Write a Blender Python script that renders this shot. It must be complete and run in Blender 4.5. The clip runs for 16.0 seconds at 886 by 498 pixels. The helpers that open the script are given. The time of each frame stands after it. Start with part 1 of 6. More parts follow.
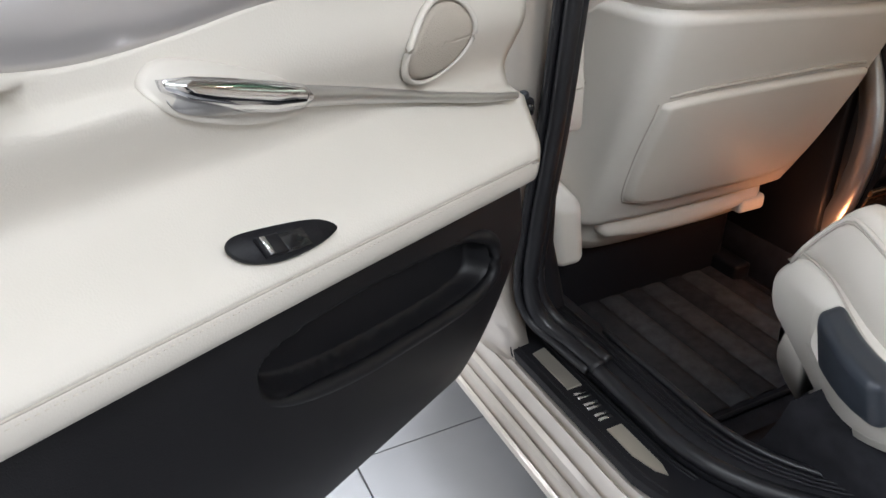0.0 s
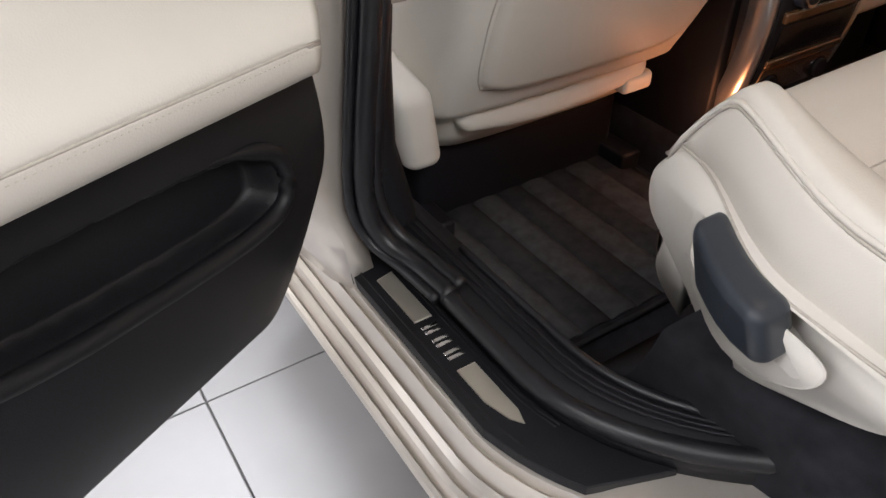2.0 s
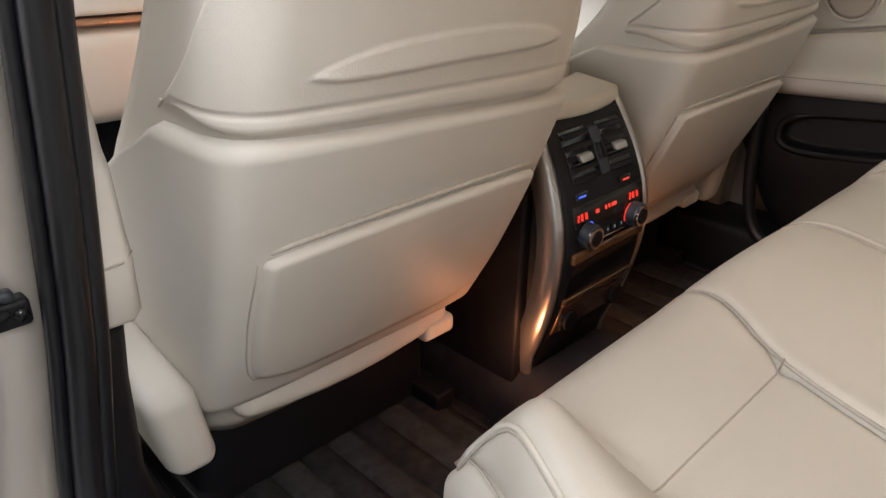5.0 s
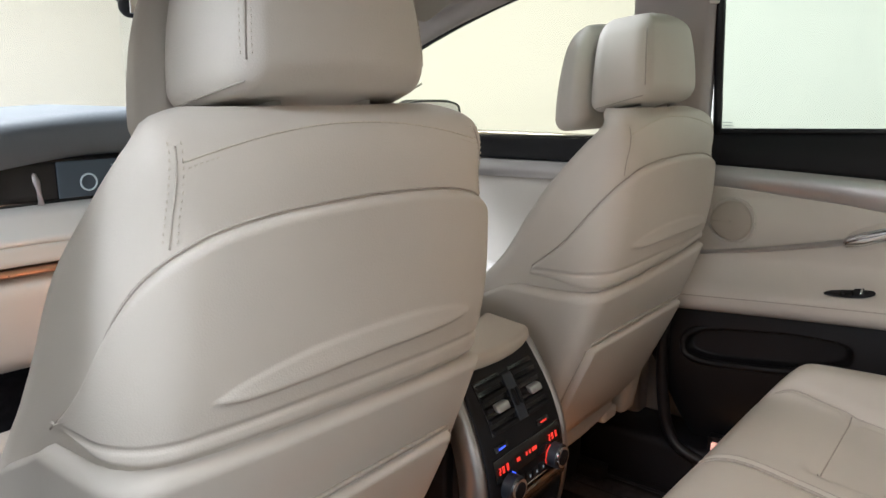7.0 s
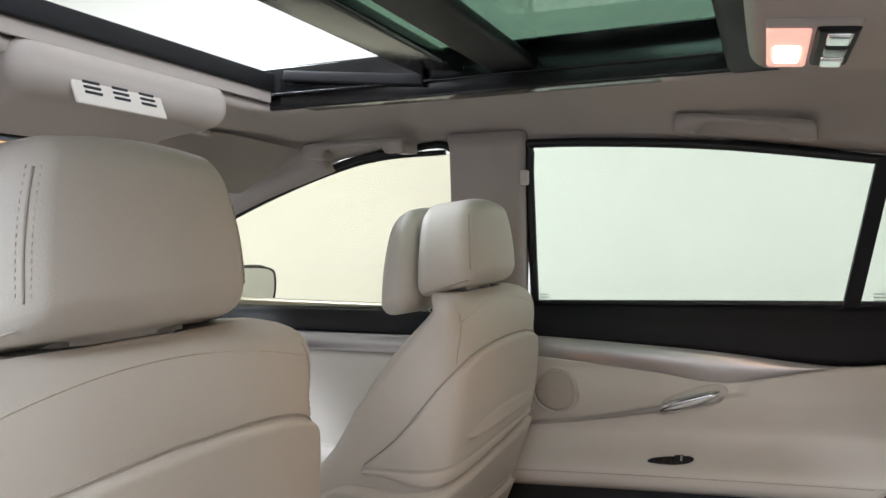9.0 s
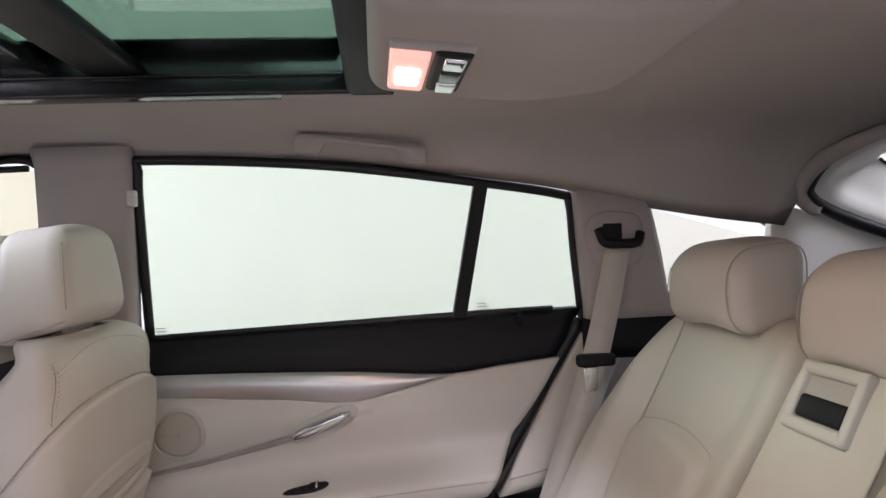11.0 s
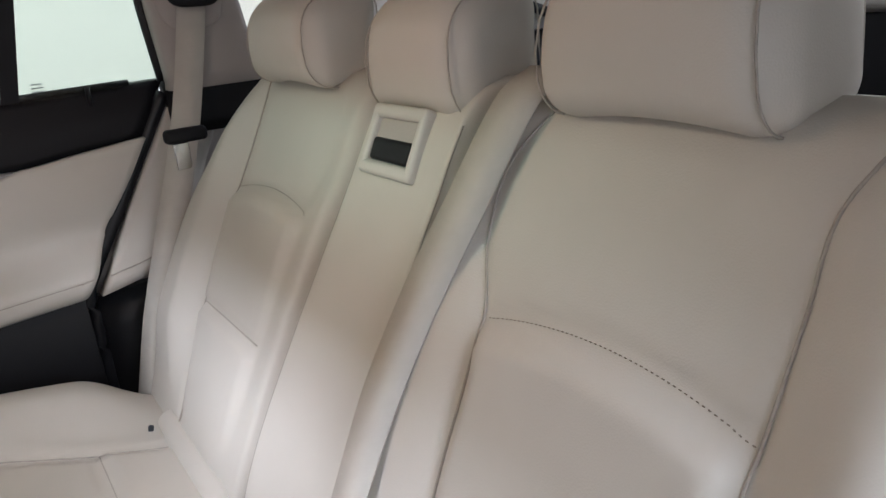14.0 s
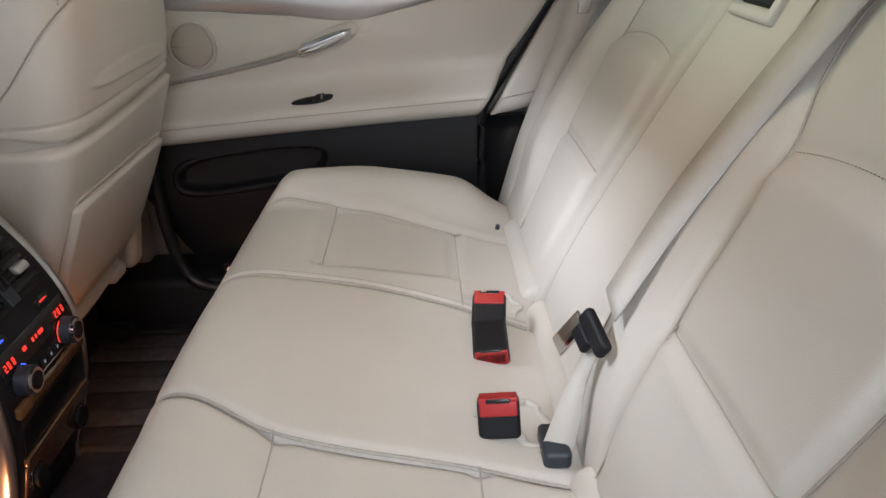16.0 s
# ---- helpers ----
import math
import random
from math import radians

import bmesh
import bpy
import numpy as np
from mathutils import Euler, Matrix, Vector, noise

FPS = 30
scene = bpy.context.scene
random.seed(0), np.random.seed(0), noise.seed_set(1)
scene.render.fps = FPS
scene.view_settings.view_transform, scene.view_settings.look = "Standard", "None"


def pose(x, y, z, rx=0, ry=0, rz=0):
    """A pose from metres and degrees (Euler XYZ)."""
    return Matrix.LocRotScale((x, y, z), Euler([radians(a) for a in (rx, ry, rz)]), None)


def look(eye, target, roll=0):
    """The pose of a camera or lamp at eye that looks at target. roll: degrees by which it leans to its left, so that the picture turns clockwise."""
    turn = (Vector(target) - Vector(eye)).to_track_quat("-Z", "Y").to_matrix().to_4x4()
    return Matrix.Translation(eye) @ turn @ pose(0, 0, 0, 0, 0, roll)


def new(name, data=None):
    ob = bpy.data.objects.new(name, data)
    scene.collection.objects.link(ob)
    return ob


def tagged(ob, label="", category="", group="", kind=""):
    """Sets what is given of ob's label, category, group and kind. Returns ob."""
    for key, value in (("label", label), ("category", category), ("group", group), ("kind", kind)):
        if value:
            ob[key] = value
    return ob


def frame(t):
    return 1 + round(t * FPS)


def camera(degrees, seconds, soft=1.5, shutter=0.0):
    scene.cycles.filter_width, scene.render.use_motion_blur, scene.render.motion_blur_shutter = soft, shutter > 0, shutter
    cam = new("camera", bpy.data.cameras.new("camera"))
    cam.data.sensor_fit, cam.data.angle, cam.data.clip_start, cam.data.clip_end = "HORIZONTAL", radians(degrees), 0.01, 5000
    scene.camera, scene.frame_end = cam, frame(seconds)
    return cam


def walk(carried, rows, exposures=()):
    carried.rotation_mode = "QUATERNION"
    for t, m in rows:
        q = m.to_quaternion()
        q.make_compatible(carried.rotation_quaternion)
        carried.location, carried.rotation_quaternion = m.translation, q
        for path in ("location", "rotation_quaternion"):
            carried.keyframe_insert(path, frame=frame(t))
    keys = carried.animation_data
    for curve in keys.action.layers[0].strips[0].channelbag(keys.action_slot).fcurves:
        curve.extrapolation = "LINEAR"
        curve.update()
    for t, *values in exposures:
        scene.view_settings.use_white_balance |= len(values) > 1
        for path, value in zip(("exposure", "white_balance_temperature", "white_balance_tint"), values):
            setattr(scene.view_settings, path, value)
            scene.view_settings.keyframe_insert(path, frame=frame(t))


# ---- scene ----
cam = camera(62.2, 16.0)
PATH = [
    (0, (-1.203, -0.739, 1.095), (-0.449, 0.839, 0.126), -0.7),
    (0.5, (-1.126, -0.687, 1.052), (-0.474, 0.879, -0.009), -2.4),
    (1, (-1.089, -0.654, 1.028), (-0.411, 0.838, -0.118), -2.1),
    (1.5, (-1.051, -0.643, 1.027), (-0.292, 0.763, -0.176), -1.1),
    (2, (-1.023, -0.644, 1.024), (-0.178, 0.691, -0.202), -0.5),
    (2.5, (-1.009, -0.652, 1.028), (-0.068, 0.631, -0.183), 0.3),
    (3, (-0.969, -0.64, 1.036), (0.054, 0.617, -0.137), 0.6),
    (3.5, (-0.933, -0.609, 1.055), (0.165, 0.64, -0.056), 0.9),
    (4, (-0.898, -0.583, 1.067), (0.261, 0.672, 0.026), 1.1),
    (4.2, (-0.886, -0.577, 1.07), (0.298, 0.68, 0.061), 1.2),
    (6.5, (-0.834, -0.554, 1.179), (0.637, 0.689, 0.64), 0.2),
    (7, (-0.823, -0.544, 1.2), (0.711, 0.668, 0.781), 0.2),
    (7.5, (-0.813, -0.528, 1.219), (0.786, 0.634, 0.912), 0.4),
    (8, (-0.795, -0.514, 1.239), (0.876, 0.567, 1.044), 0.3),
    (8.2, (-0.787, -0.508, 1.246), (0.914, 0.531, 1.09), 0.2),
    (10.3, (-0.741, -0.461, 1.276), (1.246, -0.235, 1.316), -1.4),
    (10.5, (-0.729, -0.459, 1.274), (1.268, -0.346, 1.308), -1.6),
    (11, (-0.703, -0.465, 1.271), (1.289, -0.651, 1.268), -2.3),
    (11.5, (-0.678, -0.479, 1.272), (1.263, -0.955, 1.202), -2.8),
    (12, (-0.658, -0.5, 1.267), (1.191, -1.247, 1.112), -3.3),
    (12.5, (-0.644, -0.515, 1.265), (1.093, -1.47, 1.003), -4.0),
    (13, (-0.64, -0.526, 1.268), (0.991, -1.614, 0.875), -4.7),
    (13.5, (-0.646, -0.537, 1.26), (0.94, -1.635, 0.73), -5.3),
    (14, (-0.665, -0.53, 1.242), (0.921, -1.557, 0.588), -5.2),
    (14.5, (-0.673, -0.532, 1.223), (0.963, -1.404, 0.472), -5.0),
    (15, (-0.686, -0.529, 1.207), (1.019, -1.197, 0.401), -4.1),
    (15.3, (-0.693, -0.543, 1.197), (1.064, -1.014, 0.367), -4.1),
    (15.5, (-0.724, -0.536, 1.195), (1.058, -0.903, 0.364), -3.3),
    (16, (-0.805, -0.548, 1.178), (1.011, -0.583, 0.341), -1.4),
]
walk(cam, [(t, look(e, g, r)) for t, e, g, r in PATH], exposures=[(0, 0.1, 5950, 8), (2, 0.15, 6300, 11), (4, 0.15, 6550, 10), (6.5, 0.08, 6000, 8), (8, -0.1, 5950, 8), (10.5, 0.0, 5900, 14), (12.5, 0.02, 5780, 25), (13.2, 0.0, 5750, 20), (14.5, -0.05, 5700, 7), (16, 0.05, 5800, 7)])

# ---- world and light ----
world = bpy.data.worlds.new("world")
scene.world = world
world.use_nodes = True
world.node_tree.nodes["Background"].inputs[0].default_value = (1.0, 0.98, 0.95, 1)
world.node_tree.nodes["Background"].inputs[1].default_value = 0.2


def area_lamp(name, at, to, sx, sy, watts, colour):
    data = bpy.data.lights.new(name, "AREA")
    data.shape, data.size, data.size_y, data.energy, data.color = "RECTANGLE", sx, sy, watts, colour
    ob = new(name, data)
    ob.matrix_world = look(at, to)
    return ob


def spot_lamp(name, at, watts, colour, radius=0.012):
    data = bpy.data.lights.new(name, "POINT")
    data.energy, data.color, data.shadow_soft_size = watts, colour, radius
    ob = new(name, data)
    ob.location = at
    return ob


GROUND = 0.10
# showroom ceiling lamps: over the open door, over the bonnet side, over the boot, beyond the far side
area_lamp("ceiling_lamp_left", (-2.8, -0.7, 3.25), (-2.0, -0.7, 1.3), 0.8, 4.0, 180, (0.98, 0.98, 1.0))
area_lamp("ceiling_lamp_right", (1.9, -0.6, 3.25), (1.9, -0.6, 0), 1.2, 3.6, 16, (1.0, 1.0, 0.96))
area_lamp("ceiling_lamp_front", (-0.35, 2.15, 3.25), (-0.35, 2.1, 0), 1.7, 0.6, 215, (0.98, 0.98, 1.0))
# added warm fill with no lamp behind it, brightens the north wall
area_lamp("ceiling_lamp_bonnet", (-0.3, 4.0, 3.25), (-0.3, 4.0, 0), 3.6, 0.5, 50, (1.0, 0.97, 0.88))
area_lamp("ceiling_lamp_rear", (0.0, -3.6, 3.25), (0.0, -3.6, 0), 3.0, 1.2, 115, (0.98, 0.98, 1.0))
# added fill aimed at the open door panel and the lower front seat backs
area_lamp("ceiling_lamp_rear_left", (-1.5, -2.6, 3.25), (-0.9, -0.3, 0.8), 1.2, 1.2, 115, (1.0, 0.98, 0.96))
# daylight through the shop window beyond the open door
area_lamp("window_daylight", (-4.62, 0.3, 1.65), (0, -0.4, 1.0), 4.8, 2.3, 78, (0.98, 0.97, 1.0))
# the car's own lamps
area_lamp("reading_bulb", (-0.006, -0.503, 1.424), (-0.006, -0.50, 0.5), 0.06, 0.03, 1.15, (1.0, 0.64, 0.40))
spot_lamp("footwell_bulb_left", (-0.16, -0.02, 0.50), 0.35, (1.0, 0.36, 0.14))
spot_lamp("footwell_bulb_right", (0.20, 0.03, 0.52), 0.28, (1.0, 0.36, 0.14))
spot_lamp("dash_bulb", (-0.25, 0.62, 0.80), 0.35, (1.0, 0.42, 0.18))
spot_lamp("door_bulb", (0.60, -0.12, 0.42), 0.05, (1.0, 0.50, 0.2))


# ---- materials ----
def principled(name, base, rough, metal=0.0, spec=0.5, coat=0.0):
    m = bpy.data.materials.new(name)
    m.use_nodes = True
    b = m.node_tree.nodes["Principled BSDF"]
    b.inputs["Base Color"].default_value = (*base, 1)
    b.inputs["Roughness"].default_value = rough
    b.inputs["Metallic"].default_value = metal
    b.inputs["Specular IOR Level"].default_value = spec
    b.inputs["Coat Weight"].default_value = coat
    return m, m.node_tree, b


def noise_node(tree, scale, detail=2.0, kind="ShaderNodeTexNoise"):
    coord = tree.nodes.new("ShaderNodeTexCoord")
    n = tree.nodes.new(kind)
    n.inputs["Scale"].default_value = scale
    if kind == "ShaderNodeTexNoise":
        n.inputs["Detail"].default_value = detail
    tree.links.new(coord.outputs["Object"], n.inputs["Vector"])
    return n


def textured(name, base, rough, metal=0.0, spec=0.5, grain=0.0, grain_scale=900.0, grain_kind="ShaderNodeTexNoise",
             mottle=0.06, mottle_scale=9.0, rough_var=0.08, coat=0.0):
    m, tree, b = principled(name, base, rough, metal, spec, coat)
    big = noise_node(tree, mottle_scale, 4.0)
    ramp = tree.nodes.new("ShaderNodeValToRGB")
    ramp.color_ramp.elements[0].position, ramp.color_ramp.elements[1].position = 0.3, 0.7
    ramp.color_ramp.elements[0].color = (*[c * (1 - mottle) for c in base], 1)
    ramp.color_ramp.elements[1].color = (*[min(1, c * (1 + mottle)) for c in base], 1)
    tree.links.new(big.outputs[0], ramp.inputs[0])
    tree.links.new(ramp.outputs[0], b.inputs["Base Color"])
    span = tree.nodes.new("ShaderNodeMapRange")
    span.inputs[3].default_value, span.inputs[4].default_value = max(0.02, rough - rough_var), min(1, rough + rough_var)
    tree.links.new(big.outputs[0], span.inputs[0])
    tree.links.new(span.outputs[0], b.inputs["Roughness"])
    if grain:
        fine = noise_node(tree, grain_scale, 3.0, grain_kind)
        bump = tree.nodes.new("ShaderNodeBump")
        bump.inputs["Strength"].default_value = grain
        bump.inputs["Distance"].default_value = 0.001
        tree.links.new(fine.outputs[0], bump.inputs["Height"])
        tree.links.new(bump.outputs[0], b.inputs["Normal"])
    return m


def glass(name, tint, rough=0.0):
    m = bpy.data.materials.new(name)
    m.use_nodes = True
    tree = m.node_tree
    tree.nodes.clear()
    out = tree.nodes.new("ShaderNodeOutputMaterial")
    mix = tree.nodes.new("ShaderNodeMixShader")
    clear = tree.nodes.new("ShaderNodeBsdfTransparent")
    clear.inputs[0].default_value = (*tint, 1)
    gloss = tree.nodes.new("ShaderNodeBsdfGlossy")
    gloss.inputs["Roughness"].default_value = rough
    facing = tree.nodes.new("ShaderNodeLayerWeight")
    power = tree.nodes.new("ShaderNodeMath")
    power.operation = "POWER"
    power.inputs[1].default_value = 4.0
    tree.links.new(facing.outputs["Facing"], power.inputs[0])
    span = tree.nodes.new("ShaderNodeMapRange")
    span.inputs[3].default_value, span.inputs[4].default_value = 0.02, 0.5
    tree.links.new(power.outputs[0], span.inputs[0])
    tree.links.new(span.outputs[0], mix.inputs[0])
    tree.links.new(clear.outputs[0], mix.inputs[1])
    tree.links.new(gloss.outputs[0], mix.inputs[2])
    tree.links.new(mix.outputs[0], out.inputs[0])
    return m


def glow(name, colour, strength):
    m = bpy.data.materials.new(name)
    m.use_nodes = True
    b = m.node_tree.nodes["Principled BSDF"]
    b.inputs["Base Color"].default_value = (*colour, 1)
    b.inputs["Emission Color"].default_value = (*colour, 1)
    b.inputs["Emission Strength"].default_value = strength
    return m


LEATHER = textured("cream leather", (0.585, 0.545, 0.490), 0.52, spec=0.40, grain=0.13, grain_scale=620, grain_kind="ShaderNodeTexVoronoi", mottle=0.035, mottle_scale=7)
LEATHER_DOOR = textured("cream door leather", (0.605, 0.570, 0.515), 0.52, spec=0.40, grain=0.12, grain_scale=640, grain_kind="ShaderNodeTexVoronoi", mottle=0.03, mottle_scale=6)
CREAM_PLASTIC = textured("cream moulded plastic", (0.59, 0.555, 0.505), 0.5, grain=0.10, grain_scale=1500, mottle=0.02, mottle_scale=12)
# darker than THREAD: the shade in seams and gaps is put into this colour
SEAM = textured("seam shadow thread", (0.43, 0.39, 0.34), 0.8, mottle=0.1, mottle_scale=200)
THREAD = textured("cream thread", (0.60, 0.55, 0.47), 0.8, mottle=0.1, mottle_scale=300)
HEADLINER = textured("greige woven headliner", (0.47, 0.43, 0.40), 0.95, spec=0.1, grain=0.35, grain_scale=1400, mottle=0.04, mottle_scale=5)
GREIGE_PLASTIC = textured("greige moulded plastic", (0.44, 0.405, 0.375), 0.6, spec=0.3, grain=0.1, grain_scale=1500, mottle=0.02, mottle_scale=12)
PILLAR_CLOTH = textured("greige pillar cloth", (0.42, 0.38, 0.355), 0.92, spec=0.15, grain=0.3, grain_scale=1400, mottle=0.04, mottle_scale=8)
BLACK = textured("black grained plastic", (0.0065, 0.0065, 0.0085), 0.55, spec=0.28, grain=0.35, grain_scale=700, mottle=0.15, mottle_scale=14)
BLACK_SOFT = textured("black soft door lining", (0.0055, 0.0055, 0.007), 0.50, spec=0.35, grain=0.3, grain_scale=900, mottle=0.12, mottle_scale=10)
BLACK_GLOSS = textured("black gloss plastic", (0.010, 0.010, 0.011), 0.16, mottle=0.1, rough_var=0.05)
RUBBER = textured("black rubber seal", (0.008, 0.008, 0.010), 0.42, spec=0.4, mottle=0.2, mottle_scale=40, rough_var=0.15)
CARPET = textured("black cut-pile carpet", (0.017, 0.017, 0.020), 1.0, spec=0.1, grain=0.9, grain_scale=1200, mottle=0.3, mottle_scale=40)
KNOB = textured("slate grey plastic", (0.022, 0.027, 0.036), 0.42, grain=0.2, grain_scale=900, mottle=0.1, mottle_scale=30)
SILVER = textured("pale satin trim", (0.52, 0.50, 0.50), 0.33, metal=0.55, mottle=0.03, mottle_scale=10)
BRUSHED = textured("satin aluminium", (0.55, 0.54, 0.53), 0.32, metal=0.9, mottle=0.05, mottle_scale=20)
CHROME = textured("chrome", (0.75, 0.75, 0.76), 0.10, metal=1.0, mottle=0.02, rough_var=0.04)
STEEL_PLATE = textured("brushed stainless plate", (0.50, 0.47, 0.41), 0.36, metal=0.75, grain=0.2, grain_scale=900, mottle=0.05, mottle_scale=30)
PAINT = textured("champagne metallic paint", (0.52, 0.475, 0.425), 0.30, metal=0.6, coat=0.6, mottle=0.03, mottle_scale=30, rough_var=0.05)
WEBBING = textured("beige belt webbing", (0.50, 0.465, 0.415), 0.75, grain=0.5, grain_scale=1100, mottle=0.05, mottle_scale=30)
RED = textured("red buckle button", (0.36, 0.012, 0.012), 0.42, mottle=0.08, mottle_scale=60)
WOOD = textured("dark glossy wood trim", (0.10, 0.045, 0.018), 0.18, coat=0.7, mottle=0.35, mottle_scale=25, rough_var=0.05)
COPPER = textured("copper coloured satin trim", (0.42, 0.24, 0.15), 0.3, metal=0.7, mottle=0.06, mottle_scale=20)
DASH = textured("slate dashboard skin", (0.14, 0.16, 0.18), 0.55, grain=0.3, grain_scale=700, mottle=0.06, mottle_scale=9)
PEARL = textured("pearl satin dashboard trim", (0.70, 0.70, 0.69), 0.38, metal=0.15, mottle=0.02, mottle_scale=10)
VISOR = textured("pale visor cloth", (0.60, 0.555, 0.50), 0.9, spec=0.15, grain=0.3, grain_scale=1400, mottle=0.03, mottle_scale=8)
WALL = textured("warm white wall paint", (0.80, 0.765, 0.69), 0.85, grain=0.1, grain_scale=120, mottle=0.02, mottle_scale=1.5)
WALL_PALE = textured("pale white wall paint", (0.76, 0.755, 0.70), 0.85, grain=0.1, grain_scale=120, mottle=0.02, mottle_scale=1.5)
CEILING = textured("white ceiling board", (0.80, 0.79, 0.76), 0.9, mottle=0.02, mottle_scale=2)
TILE = textured("grey porcelain tile", (0.215, 0.21, 0.215), 0.40, mottle=0.08, mottle_scale=5, rough_var=0.1)
GROUT = textured("dark grout", (0.22, 0.21, 0.205), 0.9, mottle=0.1, mottle_scale=40)
GLASS_RIGHT = glass("green tinted side glass", (0.88, 0.92, 0.86))
GLASS_CLEAR = glass("clear side glass", (0.95, 0.94, 0.90))
GLASS_FRONT = glass("faintly warm front side glass", (0.88, 0.86, 0.77))
GLASS_ROOF = glass("green grey roof glass", (0.40, 0.52, 0.44))
GLASS_REAR = glass("rear glass", (0.93, 0.92, 0.86))
MIRROR = textured("mirror glass", (0.8, 0.8, 0.8), 0.03, metal=1.0, mottle=0.0, rough_var=0.0)
LAMP_HOT = glow("lit reading lens", (1.0, 0.70, 0.52), 9)
LAMP_WARM = glow("warm lamp lens", (1.0, 0.52, 0.40), 0.8)
LAMP_MAP = glow("warm map lamp lens", (1.0, 0.60, 0.32), 1.0)
LED_RED = glow("red display digits", (1.0, 0.05, 0.03), 0.75)
LED_BLUE = glow("blue indicator", (0.06, 0.12, 1.0), 1.2)
SCREEN = glow("dim menu screen", (0.05, 0.07, 0.09), 0.12)
SCREEN_TEXT = glow("menu text", (0.35, 0.42, 0.46), 0.3)
STITCH = textured("tan thread", (0.24, 0.205, 0.165), 0.8, mottle=0.1, mottle_scale=60)
WIRE = textured("fine copper heating wire", (0.52, 0.49, 0.45), 0.6, mottle=0.05)
PALE_PLASTIC = textured("pale tailgate plastic", (0.74, 0.725, 0.69), 0.5, grain=0.1, grain_scale=1500, mottle=0.02, mottle_scale=12)
CERAMIC = textured("printed glass mark", (0.30, 0.34, 0.32), 0.7, mottle=0.05)
STRIPE_A = textured("mat pile combed dark", (0.032, 0.032, 0.035), 1.0, spec=0.1, grain=0.9, grain_scale=1100, mottle=0.25, mottle_scale=60)
STRIPE_B = textured("mat pile combed light", (0.052, 0.052, 0.056), 1.0, spec=0.15, grain=0.9, grain_scale=1100, mottle=0.25, mottle_scale=60)


# ---- mesh helpers ----
def part(name, bm, material, parent=None, label="", smooth=True):
    me = bpy.data.meshes.new(name)
    bmesh.ops.recalc_face_normals(bm, faces=bm.faces[:])
    bm.to_mesh(me)
    bm.free()
    if smooth:
        me.shade_smooth()
    if material:
        me.materials.append(material)
    ob = new(name, me)
    if parent:
        ob.parent = parent
    if label:
        ob["label"] = label
    return ob


def sharp(ob, degrees=35):
    me = ob.data
    me.set_sharp_from_angle(angle=radians(degrees))
    return ob


def thing(name, label, category, group="", at=(0, 0, 0)):
    ob = new(name)
    ob.location = at
    ob.empty_display_size = 0.05
    return tagged(ob, label, category, group)


def axis_steps(h, r, flat, corner):
    inner = max(h - r, 0.0)
    out = []
    for i in range(corner):
        out.append(-(inner + r * math.tan(math.pi / 4 * (1 - i / corner))))
    for i in range(flat + 1):
        out.append(-inner + 2 * inner * i / flat)
    for i in range(corner - 1, -1, -1):
        out.append(inner + r * math.tan(math.pi / 4 * (1 - i / corner)))
    return out


def rbox(sx, sy, sz, r, flat=4, corner=4, deform=None, bm=None):
    """Rounded box about the origin, then bent by deform."""
    bm = bm or bmesh.new()
    h = (sx / 2, sy / 2, sz / 2)
    r = min(r, *[v * 0.999 for v in h])
    steps = [axis_steps(v, r, flat, corner) for v in h]
    made = {}

    def vert(i, j, k):
        key = (i, j, k)
        if key not in made:
            p = [steps[0][i], steps[1][j], steps[2][k]]
            q = [max(-(a - r), min(a - r, b)) for a, b in zip(h, p)]
            d = Vector([b - c for b, c in zip(p, q)])
            if d.length > 1e-9:
                d = d.normalized() * r
            v = Vector(q) + d
            made[key] = bm.verts.new(deform(v) if deform else v)
        return made[key]
    n = [len(s) - 1 for s in steps]
    for a, b, c in ((0, 1, 2), (1, 2, 0), (2, 0, 1)):
        for side in (0, n[c]):
            for i in range(n[a]):
                for j in range(n[b]):
                    quad = []
                    for di, dj in ((0, 0), (1, 0), (1, 1), (0, 1)):
                        key = [0, 0, 0]
                        key[a], key[b], key[c] = i + di, j + dj, side
                        quad.append(vert(*key))
                    if side == 0:
                        quad.reverse()
                    bm.faces.new(quad)
    return bm


def shift(*d):
    d = Vector(d)
    return lambda v: v + d


def placed(m):
    return lambda v: m @ v


def bar(a, b, r=0.0, size=(0.01, 0.01), bm=None, flat=1, corner=2):
    """A rounded bar from a to b."""
    a, b = Vector(a), Vector(b)
    d = b - a
    m = Matrix.Translation((a + b) / 2) @ d.to_track_quat("Z", "Y").to_matrix().to_4x4()
    return rbox(size[0], size[1], d.length, r or min(size) * 0.3, flat, corner, placed(m), bm)


def block(a, b, r=0.004, bm=None, flat=1, corner=2, deform=None):
    """A rounded box between two corners."""
    a, b = Vector(a), Vector(b)
    mid = (a + b) / 2
    f = (lambda v: deform(v + mid)) if deform else shift(*mid)
    s = b - a
    return rbox(abs(s.x), abs(s.y), abs(s.z), r, flat, corner, f, bm)


def smooth_line(points, n):
    """Catmull-Rom through the points."""
    p = [Vector(q) for q in points]
    p = [2 * p[0] - p[1], *p, 2 * p[-1] - p[-2]]
    out = []
    for i in range(1, len(p) - 2):
        for k in range(n):
            t = k / n
            a, b, c, d = p[i - 1], p[i], p[i + 1], p[i + 2]
            out.append(0.5 * (2 * b + (c - a) * t + (2 * a - 5 * b + 4 * c - d) * t * t + (3 * b - a - 3 * c + d) * t ** 3))
    out.append(p[-2])
    return out


